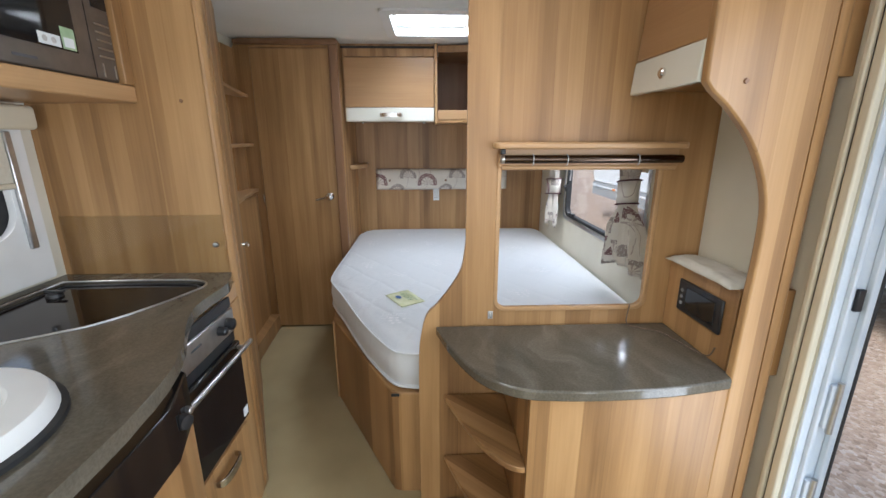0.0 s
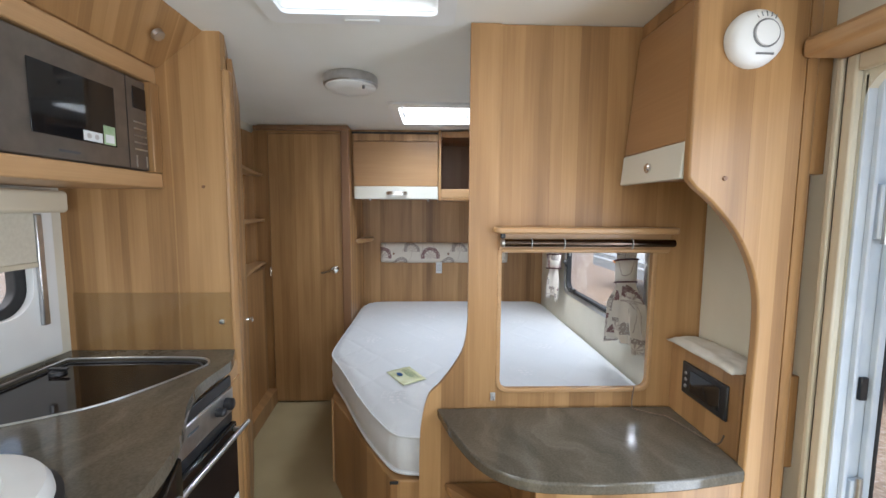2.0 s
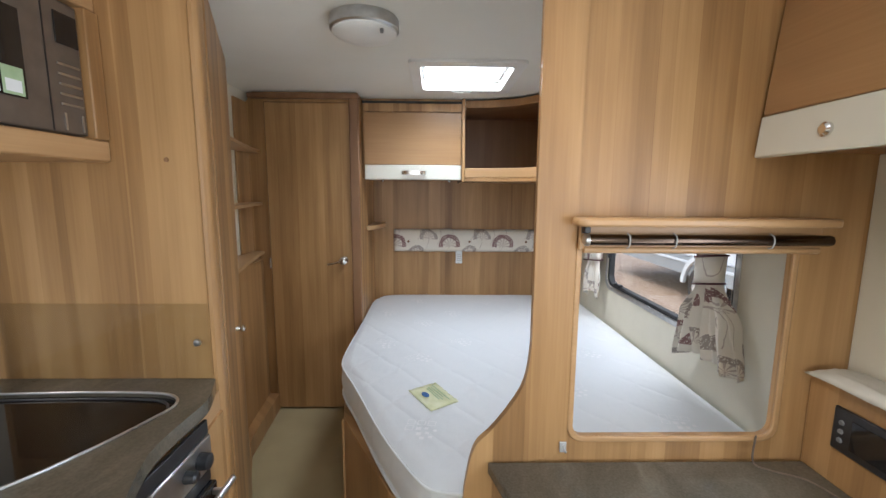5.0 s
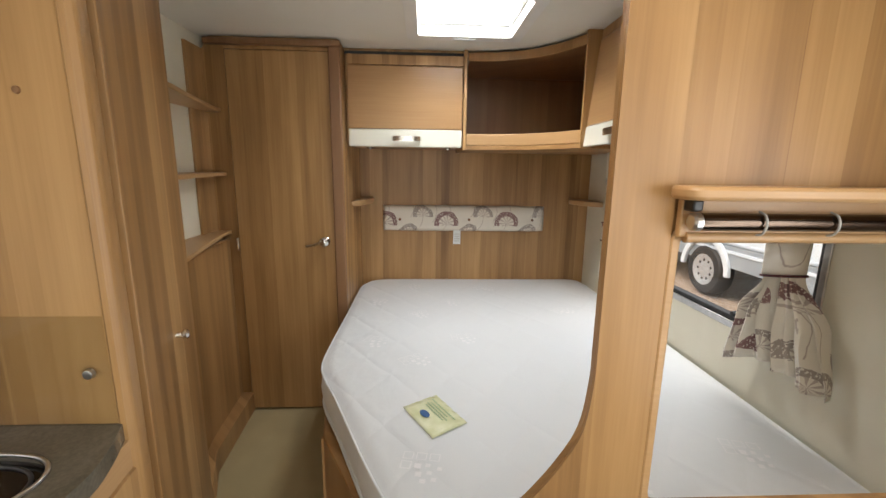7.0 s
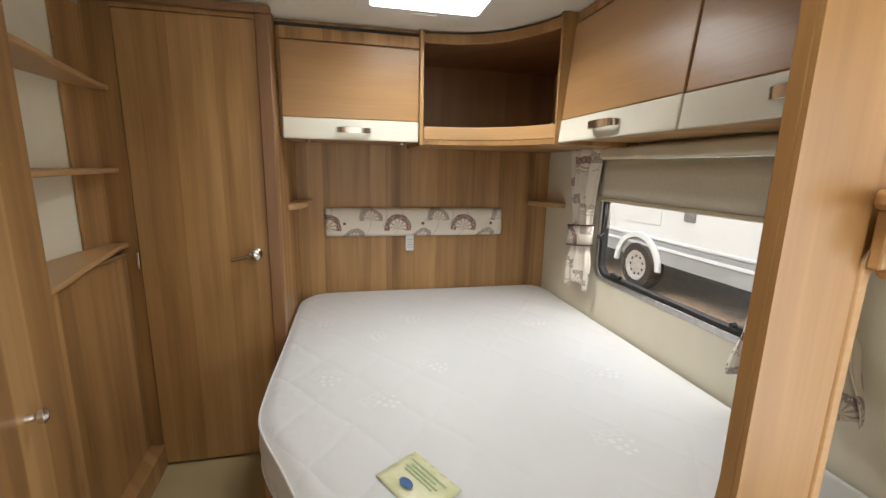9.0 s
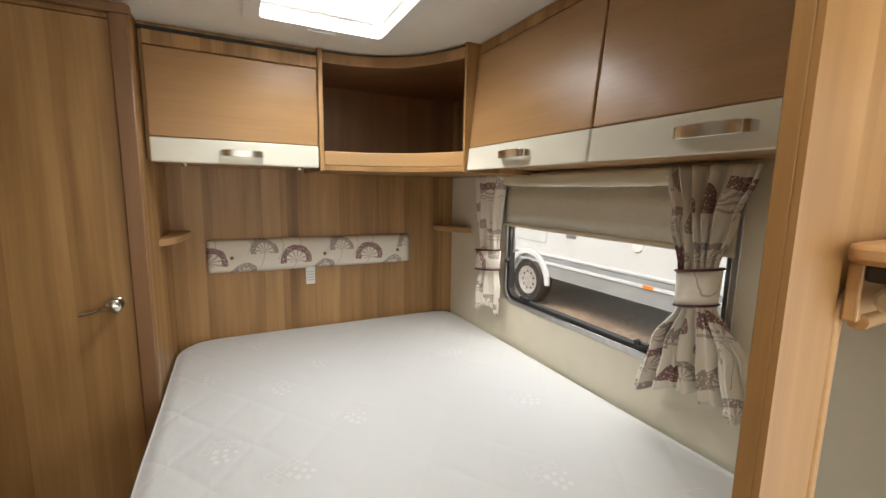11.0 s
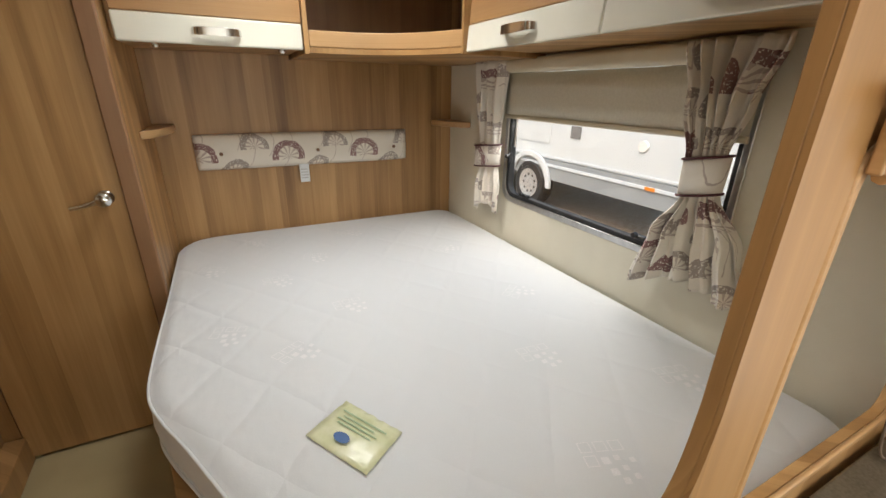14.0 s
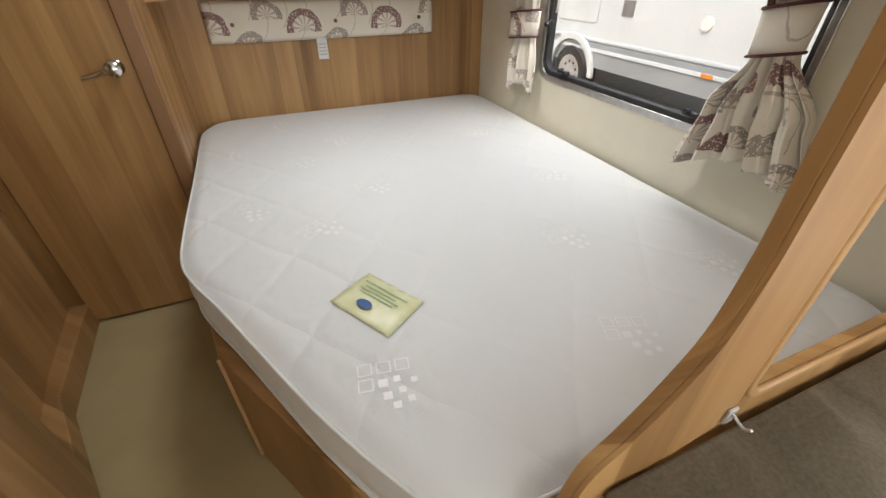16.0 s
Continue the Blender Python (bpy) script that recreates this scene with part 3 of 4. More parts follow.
# ---- rear bedroom wall ----
pad = thing("headboard_pad", (1.75, 5.83, 1.0), "narrow padded headboard strip in flower-print cotton with three buttons", "headboard")
bm = bmesh.new()
NX, NZ = 60, 10
vs = []
for i in range(NX + 1):
    for j in range(NZ + 1):
        u, v = i / NX, j / NZ
        x, z = 1.233 + u * 1.042, 0.928 + v * 0.157
        bulge = 0.020 * (1 - (2 * v - 1) ** 4) * min(1, u * 25, (1 - u) * 25) ** 0.5
        for bx in (0.10, 0.53, 0.93):
            bulge -= 0.014 * math.exp(-(((u - bx) * 1.022) ** 2 + ((v - 0.45) * 0.157) ** 2) / 0.0009)
        z += 0.003 * noise.noise((x * 9, v * 3, 1)) * (1 if j in (0, NZ) else 0)
        vs.append(bm.verts.new((x, YB - 0.008 - bulge, z)))
for i in range(NX):
    for j in range(NZ):
        k = i * (NZ + 1) + j
        bm.faces.new((vs[k], vs[k + 1], vs[k + NZ + 2], vs[k + NZ + 1]))
padm = finish("pad", bm, FLOWERS, pad)
so = padm.modifiers.new("thick", "SOLIDIFY")
so.thickness, so.offset = 0.007, -1
for bx in (0.10, 0.53, 0.93):
    lathe("button", [(0, 0), (0.009, 0.0), (0.008, 0.005), (0, 0.008)], pose(1.233 + bx * 1.042, YB - 0.027, 0.928 + 0.157 * 0.45, 90), DARK_TRIM, pad, 14)
lab = box("care_label", 1.685, 1.733, YB - 0.017, YB - 0.014, 0.835, 0.935, PAPER, pad, 0.001)
for z in (0.90, 0.885, 0.87, 0.855):
    box("label_print", 1.692, 1.726, YB - 0.0182, YB - 0.0174, z, z + 0.004, GREY_PRINT, pad, 0)

for sgn, cx, wide, deep in ((1, 1.086, 0.085, 0.34), (-1, X1 - 0.001, 0.13, 0.24)):
    out = [(cx, YB - 0.001)] + [(cx + sgn * wide * math.cos(t * math.pi / 16), YB - 0.001 - deep * math.sin(t * math.pi / 16)) for t in range(0, 9)]
    tagged(plate("corner_shelf", out, "z", 1.107, 1.137, WOOD_EDGE, None, (), 0.004), "small rounded wooden corner shelf beside the bed", "shelf", "bedside corner shelves")

# ---- overhead cupboards ----


def bow_handle(parent, p, along, out, length):
    """A flat chrome bow handle."""
    p, along, out = Vector(p), Vector(along), Vector(out)
    pts = smooth_line([tuple(p - along * length / 2), tuple(p - along * length * 0.40 + out * 0.024), tuple(p + out * 0.030), tuple(p + along * length * 0.40 + out * 0.024), tuple(p + along * length / 2)], 5)
    b2 = bmesh.new()
    prev = None
    up = along.cross(out).normalized()
    n = len(pts)
    for i, q in enumerate(pts):
        q = Vector(q)
        h = 0.0095 + 0.004 * math.sin(math.pi * i / (n - 1))
        r4 = [b2.verts.new(q + up * su * h + out * so2 * 0.0035) for su, so2 in ((-1, -1), (1, -1), (1, 1), (-1, 1))]
        if prev:
            for k in range(4):
                b2.faces.new((prev[k], prev[(k + 1) % 4], r4[(k + 1) % 4], r4[k]))
        else:
            b2.faces.new(r4)
        prev = r4
    b2.faces.new(prev)
    return finish("handle", b2, CHROME, parent, True, 0.0015)


ob1 = thing("overhead_cupboard", (1.4, 5.5, 1.43), "wooden overhead cupboard with cream lower band on the rear wall", "cupboard", "overhead cupboards round the bed")
box("body", 1.087, 1.692, 5.412, YB - 0.001, 1.44, ZC - 0.001, WOOD, ob1, 0.003)
box("door_panel", 1.100, 1.690, 5.392, 5.411, 1.523, 1.832, DOOR_FOIL, ob1, 0.004)
box("cream_band", 1.100, 1.690, 5.390, 5.411, 1.432, 1.522, CREAM_GLOSS, ob1, 0.006)
box("cornice", 1.099, 1.692, 5.396, 5.411, 1.836, 1.885, WOOD, ob1, 0.003)
bow_handle(ob1, (1.40, 5.3895, 1.474), (1, 0, 0), (0, -1, 0), 0.155)
box("divider", 1.693, 1.712, 5.385, YB - 0.001, 1.42, ZC - 0.001, WOOD, ob1, 0.003)
for x in (1.20, 1.62):
    lathe("spot_lamp", [(0, 0), (0.014, 0), (0.014, -0.012), (0.008, -0.018), (0, -0.018)], pose(x, 5.46, 1.4395), CHROME, ob1, 16)

box("shadow_gap", 1.087, 1.692, 5.404, 5.4115, 1.8855, 1.9, RUBBER, ob1, 0)
corner = thing("corner_cupboard", (2.2, 5.5, 1.43), "open curved corner shelf cupboard in wood grain, back and top darker", "corner shelf", "overhead cupboards round the bed")
front = smooth_line([(1.7125, 5.392), (1.87, 5.375), (2.02, 5.305), (2.125, 5.19), (2.198, 5.045)], 6)
plate("bottom_board", [*front, (X1 - 0.001, 5.045), (X1 - 0.001, YB - 0.001), (1.7125, YB - 0.001)], "z", 1.425, 1.445, WOOD, corner)
back_front = [tuple(Vector(p) + Vector((0.012, 0.014))) for p in front]
plate("lip", [*front, *back_front[::-1]], "z", 1.4455, 1.505, WOOD_EDGE, corner, (), 0.004)
plate("cornice", [*front, *back_front[::-1]], "z", 1.862, 1.905, WOOD, corner, (), 0.003)
# top and back boards are coloured darker than the side and bottom
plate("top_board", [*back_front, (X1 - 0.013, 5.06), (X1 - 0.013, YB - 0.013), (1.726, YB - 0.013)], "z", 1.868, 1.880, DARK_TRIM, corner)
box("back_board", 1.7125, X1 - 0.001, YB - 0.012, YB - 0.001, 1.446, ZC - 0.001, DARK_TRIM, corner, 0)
box("side_board", X1 - 0.012, X1 - 0.001, 5.046, YB - 0.0125, 1.446, ZC - 0.001, WOOD, corner, 0)


def lean_cupboard(y0, y1, xb, xt, z0, label, doors, group):
    """Overhead cupboard on the side wall whose front leans to the wall towards the top."""
    c = thing("overhead_cupboard", ((xb + X1) / 2, (y0 + y1) / 2, z0), label, "cupboard", group)
    zt = ZC - 0.001

    def xf(z):
        return xb + (xt - xb) * (z - z0) / (zt - z0)
    bm2 = bmesh.new()
    loop = [(xb + 0.021, z0 + 0.012), (X1 - 0.001, z0 + 0.012), (X1 - 0.001, zt), (xt + 0.021, zt)]
    va = [bm2.verts.new((x, y0, z)) for x, z in loop]
    vb = [bm2.verts.new((x, y1, z)) for x, z in loop]
    bm2.faces.new(va), bm2.faces.new(vb[::-1])
    for i in range(4):
        bm2.faces.new((va[i], va[(i + 1) % 4], vb[(i + 1) % 4], vb[i]))
    finish("body", bm2, WOOD, c)

    def slab(name, ya, yb, za, zb, mat, proud):
        b3 = bmesh.new()
        lp = [(xf(za) - proud, za), (xf(za) + 0.020, za), (xf(zb) + 0.020, zb), (xf(zb) - proud, zb)]
        p0 = [b3.verts.new((x, ya, z)) for x, z in lp]
        p1 = [b3.verts.new((x, yb, z)) for x, z in lp]
        b3.faces.new(p0), b3.faces.new(p1[::-1])
        for i in range(4):
            b3.faces.new((p0[i], p0[(i + 1) % 4], p1[(i + 1) % 4], p1[i]))
        return finish(name, b3, mat, c, True, 0.004)
    for ya, yb in doors:
        slab("door_panel", ya, yb, z0 + 0.088, zt - 0.045, DOOR_FOIL, 0)
        slab("cream_band", ya, yb, z0, z0 + 0.087, CREAM_GLOSS, 0.002)
    slab("cornice", y0, y1, zt - 0.042, zt, WOOD, -0.004)
    return c, xf


cup, xf = lean_cupboard(3.78, 5.025, 2.20, 2.245, 1.427, "long wooden overhead cupboard with cream bands above the bed window", ((4.392, 5.022), (3.782, 4.387)), "overhead cupboards round the bed")
box("end_panel", 2.188, X1 - 0.002, 5.026, 5.042, 1.42, ZC - 0.001, WOOD, cup, 0.003)
for y in (4.706, 4.071):
    bow_handle(cup, (xf(1.470) - 0.003, y, 1.470), (0, 1, 0), (-1, 0, 0), 0.155)
lock, xf2 = lean_cupboard(3.427, 3.738, 2.228, 2.272, 1.437, "small wooden overhead locker with cream band above the dresser", ((3.428, 3.736),), "overhead lockers by the dresser")
lathe("push_catch", [(0, 0), (0.013, 0), (0.013, 0.006), (0.008, 0.010), (0, 0.010)], pose(xf2(1.475) - 0.002, 3.575, 1.475, 0, -90), CHROME, lock, 18)

# ---- bed window, blind and curtains ----
win = thing("bed_window", (X1, 4.8, 0.85), "acrylic caravan window in black rubber frame, half covered by blind", "window")
plate("frame", rect(4.185, 5.265, 0.790, 1.432, 0.07, 8), "x", X1 - 0.006, X1 - 0.001, STEEL, win, [rect(4.205, 5.245, 0.814, 1.415, 0.06, 8)], 0.002)
plate("seal", rect(4.203, 5.247, 0.812, 1.417, 0.06, 8), "x", X1 + 0.002, X1 + 0.034, RUBBER, win, [rect(4.222, 5.226, 0.832, 1.40, 0.05, 8)], 0.003)
pane = plate("pane", rect(4.21, 5.24, 0.820, 1.41, 0.05, 8), "x", X1 + 0.036, X1 + 0.040, GLASS, win)
pane.visible_shadow = False
for y, z, dz in ((5.08, 0.842, 0), (5.222, 1.0, 1), (4.45, 0.842, 0)):
    box("catch", X1 - 0.012, X1 + 0.01, y - (0.008 if dz else 0.022), y + (0.008 if dz else 0.022), z - (0.024 if dz else 0.008), z + (0.024 if dz else 0.008), BLACK, win, 0.004)
    lathe("catch_knob", [(0, 0), (0.011, 0), (0.009, 0.014), (0, 0.016)], pose(X1 - 0.012, y + 0.012 * (1 - dz), z + 0.008, 0, -90), BLACK, win, 12)
tube("stay", [(X1 + 0.012, 5.21, 1.05), (X1 + 0.02, 5.212, 1.2), (X1 + 0.012, 5.21, 1.36)], 0.005, STEEL, win)

blind = thing("roller_blind", (X1 - 0.03, 4.8, 1.2), "beige roller blind half lowered over the bed window", "blind")
plate("cassette", rect(X1 - 0.055, X1 - 0.008, 1.372, 1.428, 0.016, 4), "y", 4.18, 5.26, BLIND_CASE, blind, (), 0.002)
bm = bmesh.new()
va = []
for i in range(31):
    y = 4.19 + i * 1.06 / 30
    for z in (1.195, 1.25, 1.31, 1.371):
        va.append(bm.verts.new((X1 - 0.022 + 0.0015 * math.sin(i * 1.1) * (1.38 - z) / 0.19, y, z)))
for i in range(30):
    for j in range(3):
        k = i * 4 + j
        bm.faces.new((va[k], va[k + 1], va[k + 5], va[k + 4]))
cl = finish("cloth", bm, BLIND, blind)
cl.modifiers.new("thick", "SOLIDIFY").thickness = 0.0015
plate("bottom_bar", rect(X1 - 0.028, X1 - 0.016, 1.180, 1.198, 0.004, 3), "y", 4.19, 5.25, BLIND_CASE, blind)


def curtain(name_label, yc, top, tie_top, tie_bot, foot, z_top, z_t1, z_t2, z_foot, pleats, skew=0.0, depth=0.022, seed=1, x_at=X1 - 0.055):
    """A gathered curtain on the side wall; widths are half-widths along y at four heights."""
    c = thing("curtain", (x_at, yc, z_foot), name_label, "curtain", "curtains at the bed window")
    rng2 = random.Random(seed)
    ph = [rng2.uniform(0, 6.28) for _ in range(3)]
    bm3 = bmesh.new()
    NU, NV = 72, 40
    g = []
    hs = [(0.0, top, depth), (0.5 * (z_top - z_t1) / (z_top - z_foot), (top + tie_top) / 2 * 0.93, depth * 1.2), ((z_top - z_t1) / (z_top - z_foot), tie_top, depth * 0.75), ((z_top - z_t2) / (z_top - z_foot), tie_bot, depth * 0.75),
          ((z_top - z_t2) / (z_top - z_foot) * 0.55 + 0.45, (tie_bot + foot) / 2 * 1.15, depth * 1.5), (1.0, foot, depth * 1.3)]
    for j in range(NV + 1):
        v = j / NV
        for (v0, w0, d0), (v1, w1, d1) in zip(hs, hs[1:]):
            if v <= v1 + 1e-9:
                s2 = (v - v0) / (v1 - v0)
                s2 = s2 * s2 * (3 - 2 * s2)
                w, d = w0 + (w1 - w0) * s2, d0 + (d1 - d0) * s2
                break
        for i in range(NU + 1):
            u = i / NU * 2 - 1
            y = yc + skew * v + u * w + 0.006 * math.sin(v * 9 + u * 4 + ph[0])
            wave = math.sin(pleats * math.pi * u + ph[1] + 1.1 * math.sin(v * 3 + u * 2)) + 0.45 * math.sin(pleats * 2.3 * math.pi * u + ph[2] + v * 2)
            z = z_top + (z_foot - z_top) * v
            if v > 0.8:
                z += 0.035 * (v - 0.8) / 0.2 * math.sin(u * 2.2 + ph[0]) - 0.02 * (v - 0.8) / 0.2 * u
            g.append(bm3.verts.new((x_at - 0.014 * (1 - u * u) + d * wave * 0.8, y, z)))
    for j in range(NV):
        for i in range(NU):
            k = j * (NU + 1) + i
            bm3.faces.new((g[k], g[k + 1], g[k + NU + 2], g[k + NU + 1]))
    cl2 = finish("cloth", bm3, FLOWERS, c)
    cl2.modifiers.new("thick", "SOLIDIFY").thickness = 0.0015
    # tie-back band with braided edges
    bm3 = bmesh.new()
    rows = []
    vt = ((z_top - z_t1) / (z_top - z_foot) + (z_top - z_t2) / (z_top - z_foot)) / 2
    yy = yc + skew * vt
    for z, w in ((z_t1, tie_top), ((z_t1 + z_t2) / 2, (tie_top + tie_bot) / 2), (z_t2, tie_bot)):
        rows.append([bm3.verts.new((x_at - 0.006 + 0.042 * math.cos(t * math.pi / 14), yy + (w + 0.008) * math.sin(t * math.pi / 14), z - 0.012 * math.sin(t * math.pi / 14))) for t in range(28)])
    for r0, r1 in zip(rows, rows[1:]):
        for i in range(28):
            bm3.faces.new((r0[i], r0[(i + 1) % 28], r1[(i + 1) % 28], r1[i]))
    tb = finish("tieback", bm3, FLOWERS, c)
    tb.modifiers.new("thick", "SOLIDIFY").thickness = 0.002
    for z, w in ((z_t1, tie_top), (z_t2, tie_bot)):
        tube("braid", [(x_at - 0.006 + 0.044 * math.cos(t * math.pi / 14), yy + (w + 0.010) * math.sin(t * math.pi / 14), z - 0.012 * math.sin(t * math.pi / 14)) for t in range(28)], 0.0035, MAROON, c, 8, True)
    return c


curtain("flower-print curtain gathered by a tieback beside the window", 4.265, 0.135, 0.052, 0.048, 0.165, 1.425, 1.140, 1.04, 0.750, 5.2, -0.018, 0.027, 3)
curtain("flower-print curtain gathered by a tieback near the corner", 5.335, 0.125, 0.092, 0.088, 0.108, 1.425, 1.05, 0.95, 0.73, 3.1, -0.01, 0.016, 8)

# ---- divider between bed and dresser ----
edge = smooth_line([(1.757, ZC - 0.002), (1.757, 1.4), (1.757, 1.08), (1.756, 1.0), (1.744, 0.92), (1.710, 0.856), (1.668, 0.80), (1.629, 0.755), (1.608, 0.66), (1.603, 0.57), (1.602, 0.4), (1.602, 0.0)], 5)
structure(plate("wall_divider", [*edge, (X1 - 0.001, 0.0), (X1 - 0.001, ZC - 0.002)], "y", 3.742, 3.757, WOOD, None, [rect(1.86, 2.345, 0.782, 1.26, 0.03)], 0.003), "shaped wood-grain divider with an opening above the dresser", "divider wall")
structure(plate("trim_divider_post", [*edge, (1.70, 0.0), (1.70, 0.70), (1.848, 0.745), (1.848, ZC - 0.002)], "y", 3.736, 3.7415, WOOD), "wood-grain edge board of the divider", "trim")
structure(plate("trim_opening", rect(1.848, 2.357, 0.770, 1.262, 0.04), "y", 3.734, 3.7415, WOOD_EDGE, None, [rect(1.862, 2.343, 0.784, 1.25, 0.03)], 0.003), "light wooden edging round the opening", "trim")
sh = thing("dresser_shelf", (2.1, 3.7, 1.29), "narrow wooden shelf over the opening with chrome hanging rail", "shelf")
plate("board", rect(1.83, 2.395, 3.672, 3.733, 0.02, 5), "z", 1.290, 1.308, WOOD_EDGE, sh, (), 0.005)
box("backing", 1.85, 2.39, 3.722, 3.733, 1.236, 1.2895, WOOD_EDGE, sh, 0.002)
box("rail_end", 1.851, 1.866, 3.700, 3.7215, 1.2735, 1.2895, BLACK, sh, 0.003)
tube("rail", [(1.862, 3.702, 1.260), (2.39, 3.702, 1.260)], 0.012, BRONZE, sh)
tube("lower_strip", [(1.86, 3.724, 1.236), (2.385, 3.724, 1.236)], 0.008, WOOD_EDGE, sh)
for x in (1.945, 2.045, 2.255):
    tube("rail_hook", smooth_line([(x, 3.702, 1.2745), (x, 3.691, 1.270), (x, 3.687, 1.258), (x, 3.692, 1.246), (x, 3.702, 1.243)], 4), 0.0016, CLEAR_HOOK, sh)
lathe("rail_cap", [(0, 0), (0.0126, 0), (0.0126, 0.008), (0.009, 0.011), (0, 0.011)], pose(1.862, 3.702, 1.260, 0, -90), STEEL, sh, 16)
hook = thing("panel_hook", (1.815, 3.73, 0.755), "small clear plastic hook on the divider post", "hook")
box("plate", 1.832, 1.848, 3.7315, 3.7355, 0.746, 0.772, CLEAR_HOOK, hook, 0.001)
tube("prong", smooth_line([(1.84, 3.732, 0.764), (1.84, 3.716, 0.757), (1.84, 3.708, 0.764)], 4), 0.002, CLEAR_HOOK, hook)

# ---- dresser ----
dr = thing("dresser", (2.0, 3.55, 0), "wooden dresser with curved slate-grey top and open rounded end shelves", "dresser")
curve = smooth_line([(1.660, 3.733), (1.706, 3.577), (1.771, 3.442), (1.86, 3.376), (1.968, 3.358), (2.108, 3.356), (2.256, 3.366), (2.413, 3.392)], 6)
plate("top", [*curve, (2.425, 3.42), (2.425, 3.733)], "z", 0.692, 0.722, WORKTOP, dr, (), 0.005)
box("front_panel", 1.895, 2.41, 3.395, 3.413, 0.0, 0.6915, WOOD, dr, 0.002)
box("side_panel", 1.895, 1.913, 3.4135, 3.735, 0.0, 0.6915, WOOD, dr, 0.002)
for z in (0.445, 0.195, 0.0):
    c2 = smooth_line([(1.686, 3.735), (1.735, 3.60), (1.79, 3.485), (1.84, 3.42), (1.872, 3.400), (1.894, 3.398)], 5)
    plate("end_shelf", [*c2, (1.8945, 3.735)], "z", z, z + 0.018, WOOD, dr, (), 0.004)

structure(box("wall_recess_lining", 2.512, X1 - 0.0012, 3.4705, 3.7415, 0.9455, 1.448, CREAM, None, 0.002), "cream wall lining in the recess above the dresser", "wall")

# control box at the outer wall, folded cloth, cable
cb = thing("control_box", (2.5, 3.58, 0.73), "wooden wall box with black control panel above the dresser", "control panel")
box("box", 2.4255, X1 - 0.002, 3.438, 3.740, 0.70, 0.945, WOOD, cb, 0.003)
box("panel_bezel", 2.4165, 2.425, 3.476, 3.668, 0.803, 0.902, BLACK, cb, 0.004)
box("screen", 2.4140, 2.4160, 3.500, 3.625, 0.820, 0.886, BLACK_GLASS, cb, 0.001)
for z in (0.83, 0.85, 0.87):
    lathe("button", [(0, 0), (0.006, 0), (0.005, 0.003), (0, 0.003)], pose(2.4163, 3.647, z, 0, -90), GREY_PLASTIC, cb, 12)
bm = bmesh.new()
NU, NV = 24, 16
g = []
for i in range(NU + 1):
    for j in range(NV + 1):
        u, v = i / NU, j / NV
        x, y = 2.400 + 0.111 * u, 3.445 + 0.288 * v
        edge_f = min(1, u * 6, (1 - u) * 6) * min(1, v * 8, (1 - v) * 8)
        g.append(bm.verts.new((x, y, 0.949 + 0.020 * max(0, edge_f) ** 0.4 * (0.8 + 0.35 * noise.noise((u * 3, v * 2, 4))) + 0.003 * noise.noise((u * 11, v * 9, 2)))))
for i in range(NU):
    for j in range(NV):
        k = i * (NV + 1) + j
        bm.faces.new((g[k], g[k + 1], g[k + NV + 2], g[k + NV + 1]))
fc = finish("folded_cloth", bm, CLOTH)
fc.modifiers.new("thick", "SOLIDIFY").thickness = 0.003
tagged(fc, "folded off-white cloth lying on the control box", "cloth")
wire = smooth_line([(2.30, 3.728, 0.79), (2.29, 3.715, 0.730), (2.32, 3.69, 0.7245), (2.37, 3.66, 0.7245), (2.39, 3.60, 0.7245), (2.405, 3.54, 0.7245), (2.412, 3.49, 0.735), (2.412, 3.47, 0.77)], 6)
tagged(tube("loose_cable", wire, 0.0022, CABLE), "thin brown cable lying on the dresser top", "cable")

# ---- arched panel by the entrance ----
arch = smooth_line([(2.232, ZC - 0.002), (2.232, 1.7), (2.230, 1.47), (2.239, 1.425), (2.290, 1.380), (2.351, 1.312), (2.392, 1.238), (2.415, 1.161), (2.421, 1.067), (2.419, 0.938), (2.416, 0.736), (2.412, 0.4), (2.411, 0.0)], 5)
structure(plate("panel_arch", [*arch, (2.489, 0), (2.489, ZC - 0.002)], "y", 3.400, 3.425, WOOD, None, (), 0.005), "wood-grain panel with a sweeping curved edge by the entrance", "panel")
turn = [(2.4892 + 0.06 * math.sin(t * math.pi / 20), 3.46 - 0.06 * math.cos(t * math.pi / 20)) for t in range(11)]
structure(plate("trim_arch_post", [*turn, (X1 - 0.001, 3.4602), (X1 - 0.001, 3.470), (2.4892, 3.470), (2.4892, 3.425)], "z", 0.0, ZC - 0.002, WOOD), "rounded wood-grain post beside the entrance frame", "trim")
al = thing("smoke_alarm", (2.35, 3.40, 1.73), "round white smoke alarm on the wooden panel", "smoke alarm")
lathe("case", [(0, 0), (0.060, 0), (0.062, 0.010), (0.057, 0.026), (0.045, 0.036), (0.0, 0.040)], pose(2.350, 3.3995, 1.738, 90), WHITE_PLASTIC, al, 40)
lathe("button", [(0.024, 0.0), (0.026, 0.001), (0.026, 0.003), (0.021, 0.0045), (0.0, 0.005)], pose(2.357, 3.361, 1.741, 90), WHITE_PLASTIC, al, 28)
lathe("button_ring", [(0.0265, 0.0), (0.030, 0.0), (0.030, 0.0018), (0.0265, 0.0018)], pose(2.357, 3.362, 1.741, 90), GREY_PLASTIC, al, 28)
for i in range(5):
    an = radians(60 + i * 15)
    tube("vent_slot", [(2.357 + 0.036 * math.cos(an), 3.3625, 1.741 + 0.036 * math.sin(an)), (2.357 + 0.046 * math.cos(an), 3.365, 1.741 + 0.046 * math.sin(an))], 0.0012, GREY_PLASTIC, al)
